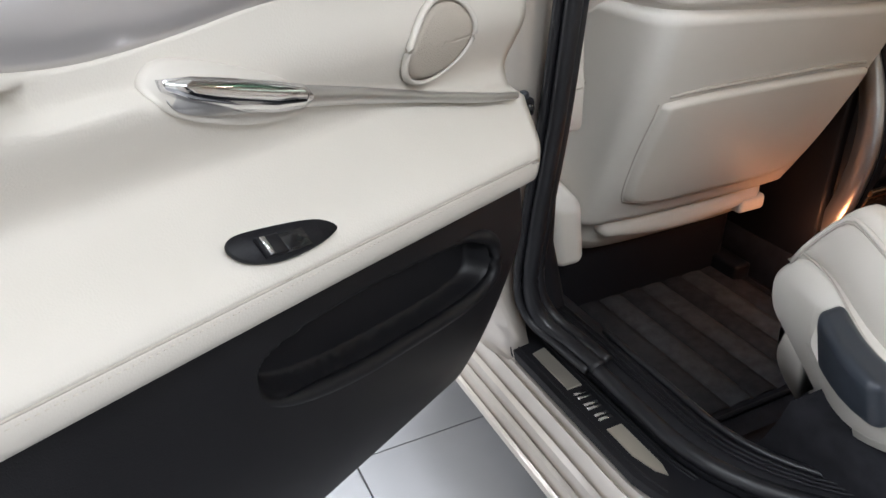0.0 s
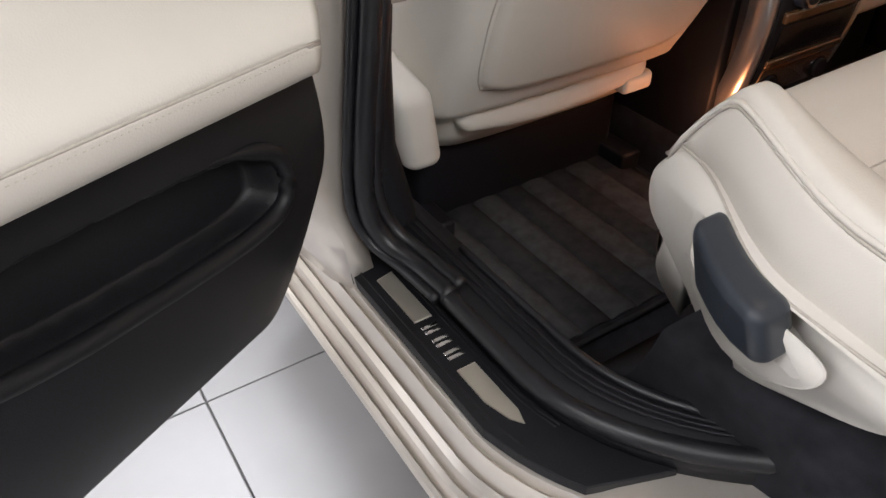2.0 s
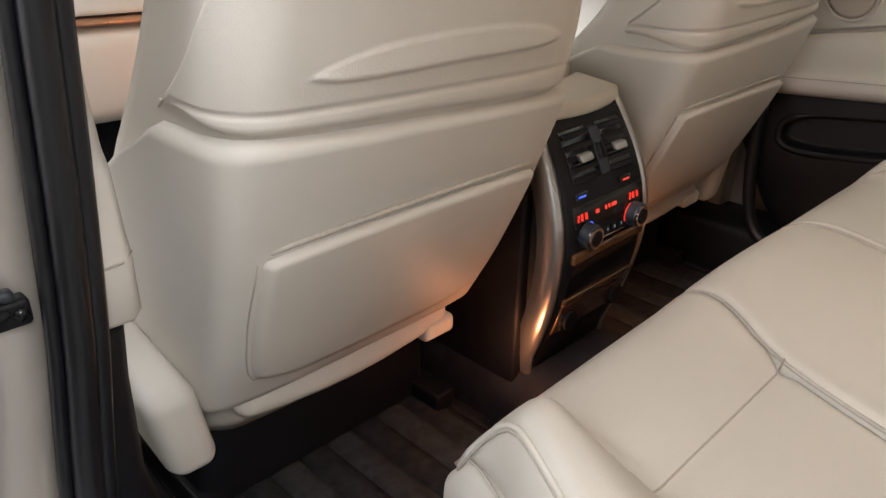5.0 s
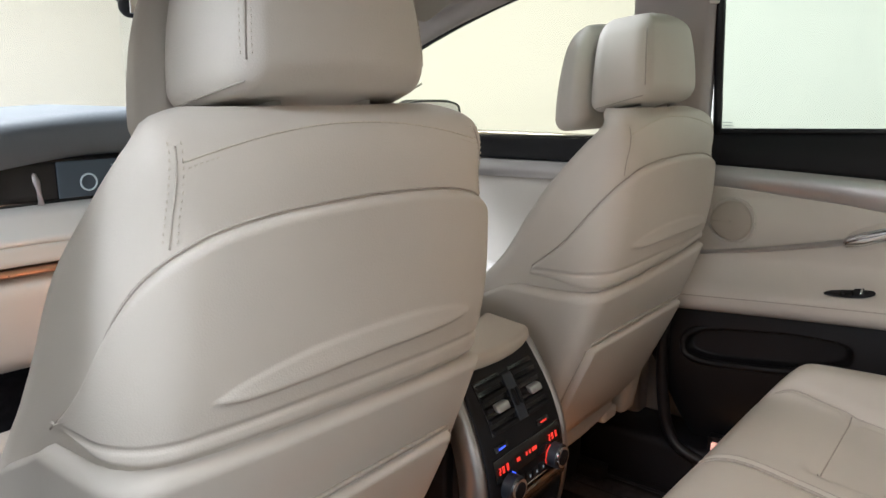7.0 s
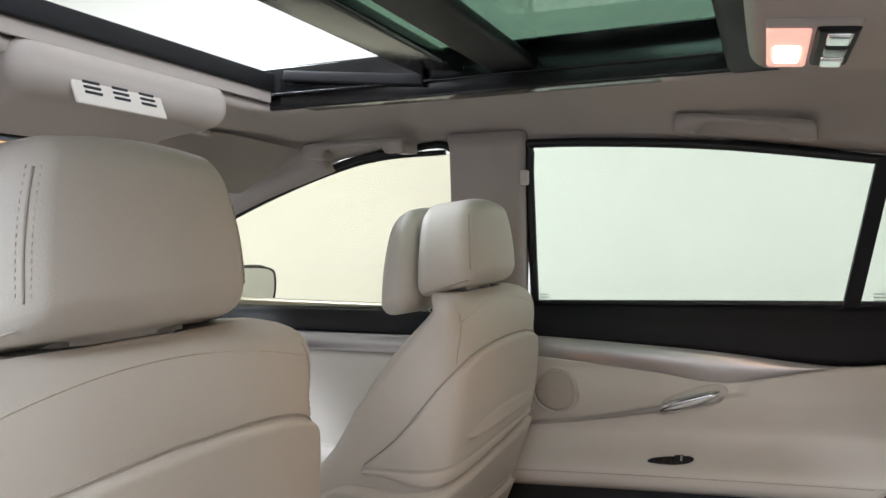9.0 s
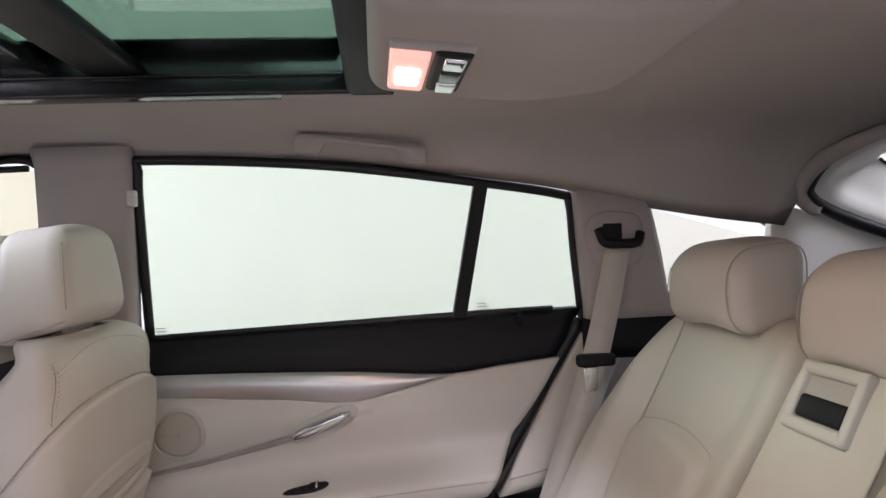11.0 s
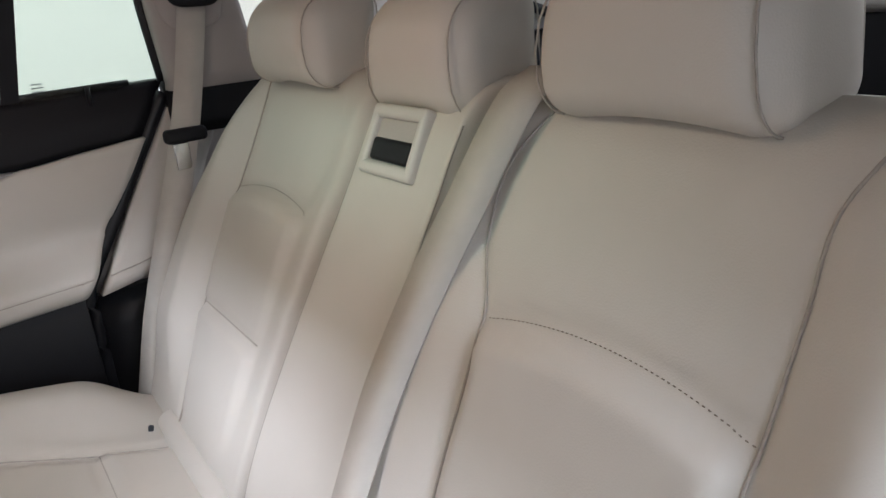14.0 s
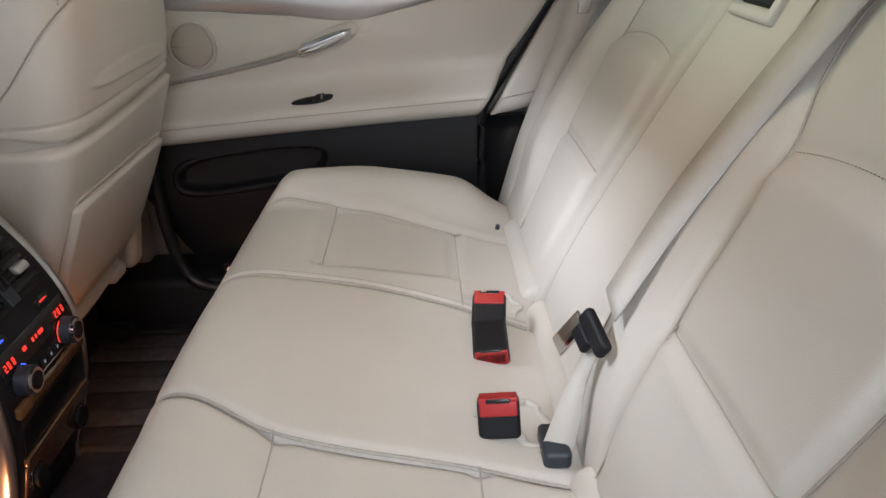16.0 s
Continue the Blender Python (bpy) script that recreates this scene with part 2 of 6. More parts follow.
def tube(points, r, n=6, closed=False, bm=None, squash=1.0):
    bm = bm or bmesh.new()
    rings = []
    m = len(points)
    up = Vector((0, 0, 1))
    for i, p in enumerate(points):
        p = Vector(p)
        a = Vector(points[(i - 1) % m] if closed or i else points[0])
        b = Vector(points[(i + 1) % m] if closed or i < m - 1 else points[-1])
        d = (b - a).normalized()
        side = d.cross(up)
        if side.length < 1e-3:
            side = d.cross(Vector((0, 1, 0)))
        side.normalize()
        top = side.cross(d).normalized()
        rr = r(i / max(1, m - 1)) if callable(r) else r
        rings.append([bm.verts.new(p + side * rr * math.cos(2 * math.pi * k / n) + top * rr * squash * math.sin(2 * math.pi * k / n)) for k in range(n)])
    pairs = list(zip(rings, rings[1:])) + ([(rings[-1], rings[0])] if closed else [])
    for a, b in pairs:
        for k in range(n):
            bm.faces.new((a[k], a[(k + 1) % n], b[(k + 1) % n], b[k]))
    if not closed:
        bm.faces.new(rings[0])
        bm.faces.new(rings[-1][::-1])
    return bm


def loft(rings, caps=True, bm=None, closed=False):
    bm = bm or bmesh.new()
    rows = [[bm.verts.new(p) for p in ring] for ring in rings]
    n = len(rows[0])
    pairs = list(zip(rows, rows[1:])) + ([(rows[-1], rows[0])] if closed else [])
    for a, b in pairs:
        for k in range(n):
            bm.faces.new((a[k], a[(k + 1) % n], b[(k + 1) % n], b[k]))
    if caps and not closed:
        bm.faces.new(rows[0][::-1])
        bm.faces.new(rows[-1])
    return bm


def sheet(f, nu, nv, back, bm=None):
    """A sheet f(u, v), with a second side moved by back(u, v)."""
    bm = bm or bmesh.new()
    front = [[bm.verts.new(f(i / nu, j / nv)) for j in range(nv + 1)] for i in range(nu + 1)]
    rear = [[bm.verts.new(Vector(f(i / nu, j / nv)) + Vector(back)) for j in range(nv + 1)] for i in range(nu + 1)]
    for i in range(nu):
        for j in range(nv):
            bm.faces.new((front[i][j], front[i + 1][j], front[i + 1][j + 1], front[i][j + 1]))
            bm.faces.new((rear[i][j], rear[i][j + 1], rear[i + 1][j + 1], rear[i + 1][j]))
    for i in range(nu):
        for j in (0, nv):
            bm.faces.new((front[i][j], front[i + 1][j], rear[i + 1][j], rear[i][j]))
    for j in range(nv):
        for i in (0, nu):
            bm.faces.new((front[i][j], front[i][j + 1], rear[i][j + 1], rear[i][j]))
    return bm


def slab(points, a, b, axis="x", r=0.0, bm=None):
    """A flat plate: an outline of (p, q) pairs, from a to b along the axis, with a small bevel r."""
    bm = bm or bmesh.new()
    order = {"x": (lambda p, q, k: (k, p, q)), "y": (lambda p, q, k: (p, k, q)), "z": (lambda p, q, k: (p, q, k))}[axis]
    cx = sum(p for p, q in points) / len(points)
    cy = sum(q for p, q in points) / len(points)
    size = max(max(abs(p - cx), abs(q - cy)) for p, q in points)
    k = 1 - r / size if r else 1
    s = 1 if b > a else -1
    small = [(cx + (p - cx) * k, cy + (q - cy) * k) for p, q in points]
    rings = [[order(p, q, a) for p, q in small], [order(p, q, a + s * r) for p, q in points],
             [order(p, q, b - s * r) for p, q in points], [order(p, q, b) for p, q in small]] if r else [
        [order(p, q, a) for p, q in points], [order(p, q, b) for p, q in points]]
    return loft(rings, True, bm)


def outline(points, n=6):
    """A closed smooth outline through (p, q) pairs."""
    p = [Vector((a, b, 0)) for a, b in points]
    m = len(p)
    out = []
    for i in range(m):
        a, b, c, d = p[i - 1], p[i], p[(i + 1) % m], p[(i + 2) % m]
        for k in range(n):
            t = k / n
            q = 0.5 * (2 * b + (c - a) * t + (2 * a - 5 * b + 4 * c - d) * t * t + (3 * b - a - 3 * c + d) * t ** 3)
            out.append((q.x, q.y))
    return out


def curve(table):
    """Smooth interpolation through a sorted table of (key, value)."""
    xs, ys = [a for a, b in table], [b for a, b in table]

    def f(x):
        if x <= xs[0]:
            return ys[0]
        if x >= xs[-1]:
            return ys[-1]
        i = max(k for k in range(len(xs)) if xs[k] <= x)
        t = (x - xs[i]) / (xs[i + 1] - xs[i])
        m0 = (ys[i + 1] - ys[i - 1]) / (xs[i + 1] - xs[i - 1]) if i else (ys[1] - ys[0]) / (xs[1] - xs[0])
        m1 = (ys[i + 2] - ys[i]) / (xs[i + 2] - xs[i]) if i + 2 < len(xs) else (ys[-1] - ys[-2]) / (xs[-1] - xs[-2])
        h = xs[i + 1] - xs[i]
        return ((2 * t ** 3 - 3 * t * t + 1) * ys[i] + (t ** 3 - 2 * t * t + t) * h * m0
                + (3 * t * t - 2 * t ** 3) * ys[i + 1] + (t ** 3 - t * t) * h * m1)
    return f


def ease(t):
    t = max(0.0, min(1.0, t))
    return t * t * (3 - 2 * t)


def groove(d, width=0.010):
    return max(0.0, 1 - (d / width) ** 2) if abs(d) < width else 0.0


def stitches(points, gap, size, axis_up, bm=None):
    """Short raised stitches along a line."""
    bm = bm or bmesh.new()
    walked = 0.0
    for a, b in zip(points, points[1:]):
        a, b = Vector(a), Vector(b)
        walked += (b - a).length
        if walked >= gap:
            walked = 0.0
            d = (b - a).normalized()
            bar(b - d * gap * 0.3, b + d * gap * 0.3, size * 0.45, (size, size), bm, 1, 1)
    return bm


# ---- showroom ----
def box_structure(name, a, b, material, label, r=0.0):
    bm = block(a, b, 0.003)
    return tagged(part(name, bm, material, smooth=False), label, kind="structure")


box_structure("ground", (-60, -60, GROUND - 0.3), (60, 60, GROUND - 0.012), GROUT, "dark grout bed under the grey floor tiles")
box_structure("wall_east", (2.55, -6.2, GROUND), (2.75, 5.8, 3.4), WALL_PALE, "pale painted showroom wall beside the car")
box_structure("wall_north", (-4.6, 5.6, GROUND), (2.75, 5.8, 3.4), WALL, "warm cream painted showroom wall")
box_structure("wall_south", (-4.6, -6.4, GROUND), (2.75, -6.2, 3.4), WALL_PALE, "pale painted showroom wall")
for a, b in (((-4.8, -6.2, GROUND), (-4.6, -4.0, 3.4)), ((-4.8, 2.8, GROUND), (-4.6, 5.8, 3.4)), ((-4.8, -4.0, GROUND), (-4.6, 2.8, 0.45)), ((-4.8, -4.0, 2.85), (-4.6, 2.8, 3.4))):
    box_structure("wall_west", a, b, WALL, "warm cream painted showroom wall round the shop window")
shop = part("window_shopfront", block((-4.74, -4.0, 0.45), (-4.73, 2.8, 2.85), 0.002), GLASS_CLEAR, smooth=False)
shop.visible_shadow = False
tagged(shop, "clear shop window pane beyond the open door", kind="structure")
box_structure("ceiling", (-4.8, -6.4, 3.4), (2.75, 5.8, 3.55), CEILING, "plain white showroom ceiling")
for i, (y0, z0) in enumerate(((-2.6, 3.22), (0.9, 3.22))):
    box_structure("ceiling_beam", (-4.6, y0, z0), (2.55, y0 + 0.35, 3.4), CEILING, "white boxed ceiling beam")


# ---- car shell: roof, pillars, floor ----
roof_mid = curve([(-1.45, 1.432), (-1.3, 1.452), (-1.1, 1.468), (-0.8, 1.478), (-0.5, 1.482), (0.0, 1.503), (0.33, 1.482), (0.6, 1.44), (0.8, 1.40)])
roof_edge = curve([(-1.45, 1.155), (-1.18, 1.240), (-0.986, 1.322), (-0.83, 1.370), (-0.655, 1.400), (-0.375, 1.438), (-0.05, 1.456),
                   (0.12, 1.462), (0.378, 1.437), (0.63, 1.362), (0.8, 1.29)])
roof_half = curve([(-1.45, 0.60), (-1.0, 0.645), (-0.5, 0.652), (0.3, 0.652), (0.8, 0.63)])


def roof_z(x, y):
    k = min(1.0, abs(x) / roof_half(y))
    return roof_edge(y) + (roof_mid(y) - roof_edge(y)) * (1 - k ** 9)


def build_headliner():
    bm = bmesh.new()
    half_open = 0.32
    us = [-1, -0.97, -0.93, -0.88, -0.82, -0.75, -0.67, -0.6, -0.54, None, -0.35, -0.15, 0.15, 0.35, None, 0.54, 0.6, 0.67, 0.75, 0.82, 0.88, 0.93, 0.97, 1]
    ys = [-1.42 + 0.046 * i for i in range(20)] + [-0.50] + [-0.46 + 0.0485 * i for i in range(16)] + [0.33] + [0.37 + 0.05 * i for i in range(6)]

    def rear(x, y):
        # the rear edge bows forward at the sides
        return y + max(0.0, (-0.9 - y) / 0.52) * 0.19 * (abs(x) / 0.6) ** 2.2
    rows = []
    for y in ys:
        row = []
        for i, u in enumerate(us):
            x = (-half_open if i < 12 else half_open) if u is None else u * roof_half(y)
            if u is not None and abs(u) < 0.4:
                x = u * 0.7
            yy = rear(x, y)
            row.append((x, yy, roof_z(x, yy)))
        rows.append(row)
    low = [[bm.verts.new(p) for p in row] for row in rows]
    top = [[bm.verts.new((p[0], p[1], p[2] + 0.022)) for p in row] for row in rows]
    a, b = us.index(None), len(us) - 1 - us[::-1].index(None)
    y0, y1 = ys.index(-0.50), ys.index(0.33)

    def hole(i, j):
        return y0 <= i < y1 and a <= j < b
    n, m = len(ys), len(us)
    for i in range(n - 1):
        for j in range(m - 1):
            if hole(i, j):
                continue
            bm.faces.new((low[i][j], low[i][j + 1], low[i + 1][j + 1], low[i + 1][j]))
            bm.faces.new((top[i][j], top[i + 1][j], top[i + 1][j + 1], top[i][j + 1]))
            for di, dj, p, q in ((-1, 0, (0, 0), (0, 1)), (1, 0, (1, 0), (1, 1)), (0, -1, (0, 0), (1, 0)), (0, 1, (0, 1), (1, 1))):
                ii, jj = i + di, j + dj
                if not (0 <= ii < n - 1 and 0 <= jj < m - 1) or hole(ii, jj):
                    v = (low[i + p[0]][j + p[1]], low[i + q[0]][j + q[1]])
                    w = (top[i + q[0]][j + q[1]], top[i + p[0]][j + p[1]])
                    bm.faces.new((*v, *w))
    return tagged(part("ceiling_headliner", bm, HEADLINER), "greige fabric roof lining with a sunroof opening", kind="structure")


build_headliner()
# outer roof skin closes the car above the lining
def skin(u, v):
    x, y = -0.66 + 1.32 * u, 0.36 + 0.5 * v
    return (x, y, roof_z(x, y) + 0.03)


tagged(part("roof_skin", sheet(skin, 16, 8, (0, 0, 0.01)), PAINT), "champagne painted roof skin over the windscreen header", kind="structure")
tagged(part("roof_skin", sheet(lambda u, v: (-0.62 + 1.24 * u, -1.20 + 0.70 * v, roof_z(-0.62 + 1.24 * u, -1.20 + 0.70 * v) + 0.03), 16, 8, (0, 0, 0.01)), PAINT),
       "champagne painted rear roof skin", kind="structure")
for s in (-1, 1):
    tagged(part("roof_skin", sheet(lambda u, v: (s * (0.335 + 0.32 * u), -0.50 + 0.86 * v, roof_z(s * (0.335 + 0.32 * u), -0.50 + 0.86 * v) + 0.03), 6, 8, (0, 0, 0.01)), PAINT),
           "champagne painted roof rail skin", kind="structure")

# sunroof: cassette, sliding glass, cross bars
sunroof = thing("sunroof", "open panoramic sunroof with green glass and black frame", "sunroof")
for s in (-1, 1):
    part("guide_rail", block((s * 0.312, -0.50, 1.489), (s * 0.352, 0.345, 1.565), 0.004), BLACK_GLOSS, sunroof)
    part("rail_lip", block((s * 0.300, -0.498, 1.512), (s * 0.320, 0.33, 1.516), 0.0015), BLACK_GLOSS, sunroof)
    part("lift_arm", bar((s * 0.305, 0.02, 1.515), (s * 0.30, 0.29, 1.545), 0.004, (0.012, 0.02)), BLACK, sunroof)
part("rear_bar", block((-0.35, -0.52, 1.487), (0.35, -0.435, 1.54), 0.012, corner=3), BLACK, sunroof)
part("middle_bar", block((-0.32, -0.045, 1.522), (0.32, 0.03, 1.545), 0.008, corner=3), BLACK_GLOSS, sunroof)
part("cross_bar", block((-0.32, -0.165, 1.518), (0.32, -0.090, 1.537), 0.007, corner=3), BLACK, sunroof)
part("front_bar", block((-0.35, 0.33, 1.49), (0.35, 0.36, 1.53), 0.008), BLACK, sunroof)
pane = part("glass_pane", block((-0.325, -0.44, 1.540), (0.325, 0.0, 1.545), 0.002), GLASS_ROOF, sunroof, "green tinted glass panel slid back")
for s in (-1, 1):
    part("pane_border", block((s * 0.258, -0.43, 1.5475), (s * 0.325, 0.0, 1.551), 0.001), BLACK_GLOSS, sunroof, "black printed glass border")
part("wind_deflector", bar((-0.30, 0.315, 1.535), (0.30, 0.315, 1.535), 0.003, (0.012, 0.03)), BLACK, sunroof)
deflector = part("deflector_net", block((-0.30, 0.318, 1.50), (0.30, 0.322, 1.53), 0.001), HEADLINER, sunroof, "pale deflector mesh")

# windscreen and A pillars
glass_front = part("window_windscreen", sheet(lambda u, v: ((-0.60 + 1.2 * u) * (1.06 - 0.06 * v), 1.42 - 0.64 * v - 0.10 * (2 * u - 1) ** 2, 1.10 + 0.305 * v), 12, 6, (0, 0.004, 0.004)), GLASS_CLEAR)
glass_front.visible_shadow = False
tagged(glass_front, "clear windscreen above the dashboard", kind="structure")
for s in (-1, 1):
    line = smooth_line([(s * 0.70, 1.30, 1.06), (s * 0.685, 1.05, 1.20), (s * 0.668, 0.80, 1.31), (s * 0.655, 0.60, 1.385), (s * 0.65, 0.42, 1.44)], 6)
    tagged(part("trim_a_pillar", tube(line, 0.034, 8), HEADLINER), "greige lined windscreen pillar", kind="structure")
    tagged(part("trim_seal", tube(smooth_line([p + Vector((s * 0.02, -0.022, -0.022)) for p in line[::6]] + [Vector((s * 0.664, 0.28, 1.437)), Vector((s * 0.662, 0.14, 1.441))], 4), 0.0065, 6), RUBBER), "black rubber window seal along the pillar", kind="structure")


def cloth_pillar(name, rows, depth, label, material=PILLAR_CLOTH, sides=(1, -1)):
    """rows: z, x, y of the front edge, y of the rear edge."""
    for s in sides:
        rings = []
        for z, x, ya, yb in rows:
            xs = (x, x + depth)
            r = 0.012
            rings.append([(s * xs[0] + s * r, ya, z), (s * xs[0], ya - r, z), (s * xs[0], (ya + yb) / 2, z), (s * xs[0], yb + r, z), (s * xs[0] + s * r, yb, z),
                          (s * xs[1], yb, z), (s * xs[1], ya, z)])
        tagged(part(name, loft(rings), material), label, kind="structure")


cloth_pillar("trim_b_pillar", [(1.05, 0.66, 0.135, -0.035), (1.15, 0.655, 0.128, -0.03), (1.32, 0.64, 0.122, -0.038), (1.44, 0.622, 0.118, -0.045), (1.47, 0.61, 0.12, -0.05)],
             0.05, "greige cloth covered door pillar")
cloth_pillar("trim_c_pillar", [(1.125, 0.645, -0.862, -1.035), (1.15, 0.645, -0.864, -1.025), (1.25, 0.632, -0.852, -1.005), (1.31, 0.628, -0.845, -0.992), (1.335, 0.634, -0.842, -0.988), (1.372, 0.645, -0.838, -0.985)],
             0.05, "greige cloth covered rear pillar", sides=(1, -1))
for s in (1,):
    tagged(part("trim_pillar_clip", block((s * 0.632, -0.050, 1.365), (s * 0.65, -0.034, 1.395), 0.004), CREAM_PLASTIC), "small beige pillar clip", kind="structure")
    # quarter window, its frame and the rear pillar behind it
    tagged(part("trim_quarter_lower", sheet(lambda u, v: (s * (0.66 + 0.02 * v), -1.00 - 0.62 * u, (1.135 + 0.035 * u) * (1 - v) + (1.165 + 0.02 * u) * v), 10, 2, (s * 0.03, 0, 0)), BLACK),
           "black trim below the quarter window", kind="structure")
q = part("window_quarter", slab([(-0.98, 1.165), (-0.965, 1.34), (-1.18, 1.275), (-1.42, 1.20), (-1.44, 1.16)], 0.668, 0.673, "x"), GLASS_CLEAR, smooth=False)
q.visible_shadow = False
tagged(q, "small clear quarter window behind the pillar", kind="structure")
tagged(part("trim_quarter_edge", tube(smooth_line([(0.657, -1.032, 1.215), (0.66, -1.045, 1.185), (0.662, -1.10, 1.172), (0.664, -1.3, 1.18)], 5), 0.006, 6), BLACK), "black seal of the quarter window", kind="structure")

# tailgate opening, rear glass and frame
def rear_glass(x, v, up=0.0):
    return (x, -1.37 - 0.52 * v, 1.419 - 0.173 * v + 0.012 * (1 - (x / 0.6) ** 2) + up)


glass_rear = part("window_rear", sheet(lambda u, v: rear_glass(-0.59 + 1.18 * u, v), 12, 6, (0, -0.002, 0.004)), GLASS_REAR)
glass_rear.visible_shadow = False
tagged(glass_rear, "sloping rear window glass with heating wires", kind="structure")
for k in range(13):
    tagged(part("trim_heater_wire", tube([rear_glass(-0.55 + 0.11 * i, 0.09 + 0.066 * k, -0.002) for i in range(11)], 0.00022, 4), WIRE), "fine heating wire in the rear window", kind="structure")
for s in (-1, 1):
    # the tailgate's moulded surround lies between the rubber seal and the border of the glass
    outer = smooth_line([(s * x, y, z) for x, y, z in ((0.0, -1.392, 1.446), (0.20, -1.362, 1.449), (0.38, -1.305, 1.434), (0.50, -1.268, 1.403), (0.572, -1.262, 1.362), (0.588, -1.275, 1.334),
                        (0.600, -1.344, 1.300), (0.602, -1.452, 1.261), (0.607, -1.578, 1.222), (0.62, -1.88, 1.12))], 6)
    inner = smooth_line([(s * x, y, z) for x, y, z in ((0.0, -1.402, 1.420), (0.20, -1.398, 1.420), (0.40, -1.390, 1.416), (0.50, -1.386, 1.413), (0.556, -1.390, 1.407), (0.574, -1.415, 1.396),
                        (0.578, -1.472, 1.376), (0.575, -1.58, 1.340), (0.570, -1.72, 1.292), (0.565, -1.885, 1.238))], 6)
    count = len(outer) - 1

    def surround(u, v):
        i = min(count - 1, int(u * count))
        k = u * count - i
        a, b = outer[i].lerp(outer[i + 1], k), inner[i].lerp(inner[i + 1], k)
        p = a.lerp(b, v)
        return (p.x - s * 0.010 * math.exp(-((v - 0.22) / 0.16) ** 2), p.y, p.z - 0.006 * math.exp(-((v - 0.22) / 0.16) ** 2))
    tagged(part("trim_hatch_frame", sheet(surround, 54, 12, (s * 0.012, 0, 0.012)), PALE_PLASTIC), "pale moulded frame round the rear window", kind="structure")
    tagged(part("trim_lining_lip", tube([p + Vector((s * 0.002, 0.015, -0.001)) for p in outer[:34]], lambda k: 0.011 + 0.004 * ease((k - 0.3) / 0.3), 10), HEADLINER), "rolled greige lip of the roof lining", kind="structure")
    tagged(part("trim_glass_border", tube([p + Vector((-s * 0.002, 0, -0.002)) for p in inner[26:]], 0.0035, 6), BLACK_GLOSS), "black border of the rear window glass", kind="structure")
    tagged(part("trim_hatch_seal", tube(outer, lambda k: 0.0035 + 0.0095 * ease((k - 0.22) / 0.3), 8), RUBBER), "black rubber tailgate seal", kind="structure")
    tagged(part("trim_rear_pillar", sheet(lambda u, v: (s * (0.604 + 0.045 * v), -1.215 - 0.63 * u, (1.328 - 0.148 * u) - (0.173 - 0.138 * u) * v), 10, 4, (s * 0.03, 0, 0)), PALE_PLASTIC),
           "greige lined rear pillar beside the tailgate", kind="structure")
tagged(part("trim_hatch_sill", block((-0.74, -1.93, 1.148), (0.74, -1.845, 1.238), 0.03, corner=4), PALE_PLASTIC), "pale tailgate cross trim below the rear window", kind="structure")
tagged(part("trim_boot_wall", block((-0.74, -1.90, 0.5), (0.74, -1.86, 1.155), 0.01), BLACK), "black lining of the boot behind the seats", kind="structure")
for s in (-1, 1):
    tagged(part("trim_boot_side", block((s * 0.645, -1.86, 0.5), (s * 0.67, -1.08, 1.15), 0.008), BLACK), "black lining of the boot side", kind="structure")
tagged(part("trim_parcel", block((-0.62, -1.86, 0.98), (0.62, -1.04, 1.0), 0.01), BLACK), "black parcel shelf behind the rear seats", kind="structure")

# floor, tunnel, sills
tagged(part("floor", block((-0.60, -1.0, 0.30), (0.66, 1.5, 0.345), 0.01), CARPET), "black carpeted car floor", kind="structure")
tagged(part("floor_tunnel", rbox(0.26, 1.6, 0.20, 0.06, 6, 4, shift(0.0, 0.42, 0.345)), CARPET), "black carpeted centre tunnel", kind="structure")
tagged(part("floor_heelboard", sheet(lambda u, v: (-0.60 + 1.22 * u, -0.205 - 0.14 * v - 0.03 * math.sin(v * 3.1), 0.34 + 0.22 * v), 10, 6, (0, -0.4, 0.0)), CARPET), "black carpet below the rear bench", kind="structure")
tagged(part("floor_underbody", block((-0.66, -1.9, 0.22), (0.80, 1.8, 0.30), 0.02), BLACK), "black underside of the car", kind="structure")


def sill_path(k):
    y = 0.42 - 1.0 * k
    bend = max(0.0, (-0.27 - y) / 0.2)
    return 0.10 * bend ** 2, y, 0.012 * bend ** 3


def sill_run(profile, name, material, label, k0=0.0, k1=1.0, n=36):
    rings = []
    for i in range(n + 1):
        dx, y, dz = sill_path(k0 + (k1 - k0) * i / n)
        rings.append([(x + dx, y, z + dz) for x, z in profile])
    return tagged(part(name, loft(rings), material), label, kind="structure")


sharp(sill_run([(-0.66, 0.20), (-0.735, 0.28), (-0.792, 0.35), (-0.806, 0.374), (-0.804, 0.381), (-0.799, 0.383), (-0.796, 0.378), (-0.793, 0.398), (-0.788, 0.402), (-0.785, 0.398), (-0.783, 0.418), (-0.777, 0.424), (-0.774, 0.419), (-0.771, 0.438), (-0.767, 0.446), (-0.763, 0.443),
                (-0.762, 0.458), (-0.74, 0.462), (-0.66, 0.462), (-0.62, 0.40), (-0.62, 0.22)], "trim_sill", PAINT, "champagne painted stepped door sill", n=44), 24)
sill_run([(-0.700, 0.462), (-0.700, 0.486), (-0.690, 0.497), (-0.655, 0.500), (-0.628, 0.488), (-0.602, 0.43), (-0.585, 0.35), (-0.60, 0.34), (-0.64, 0.44)], "trim_sill_cover", BLACK,
         "black grained inner sill cover", n=44)
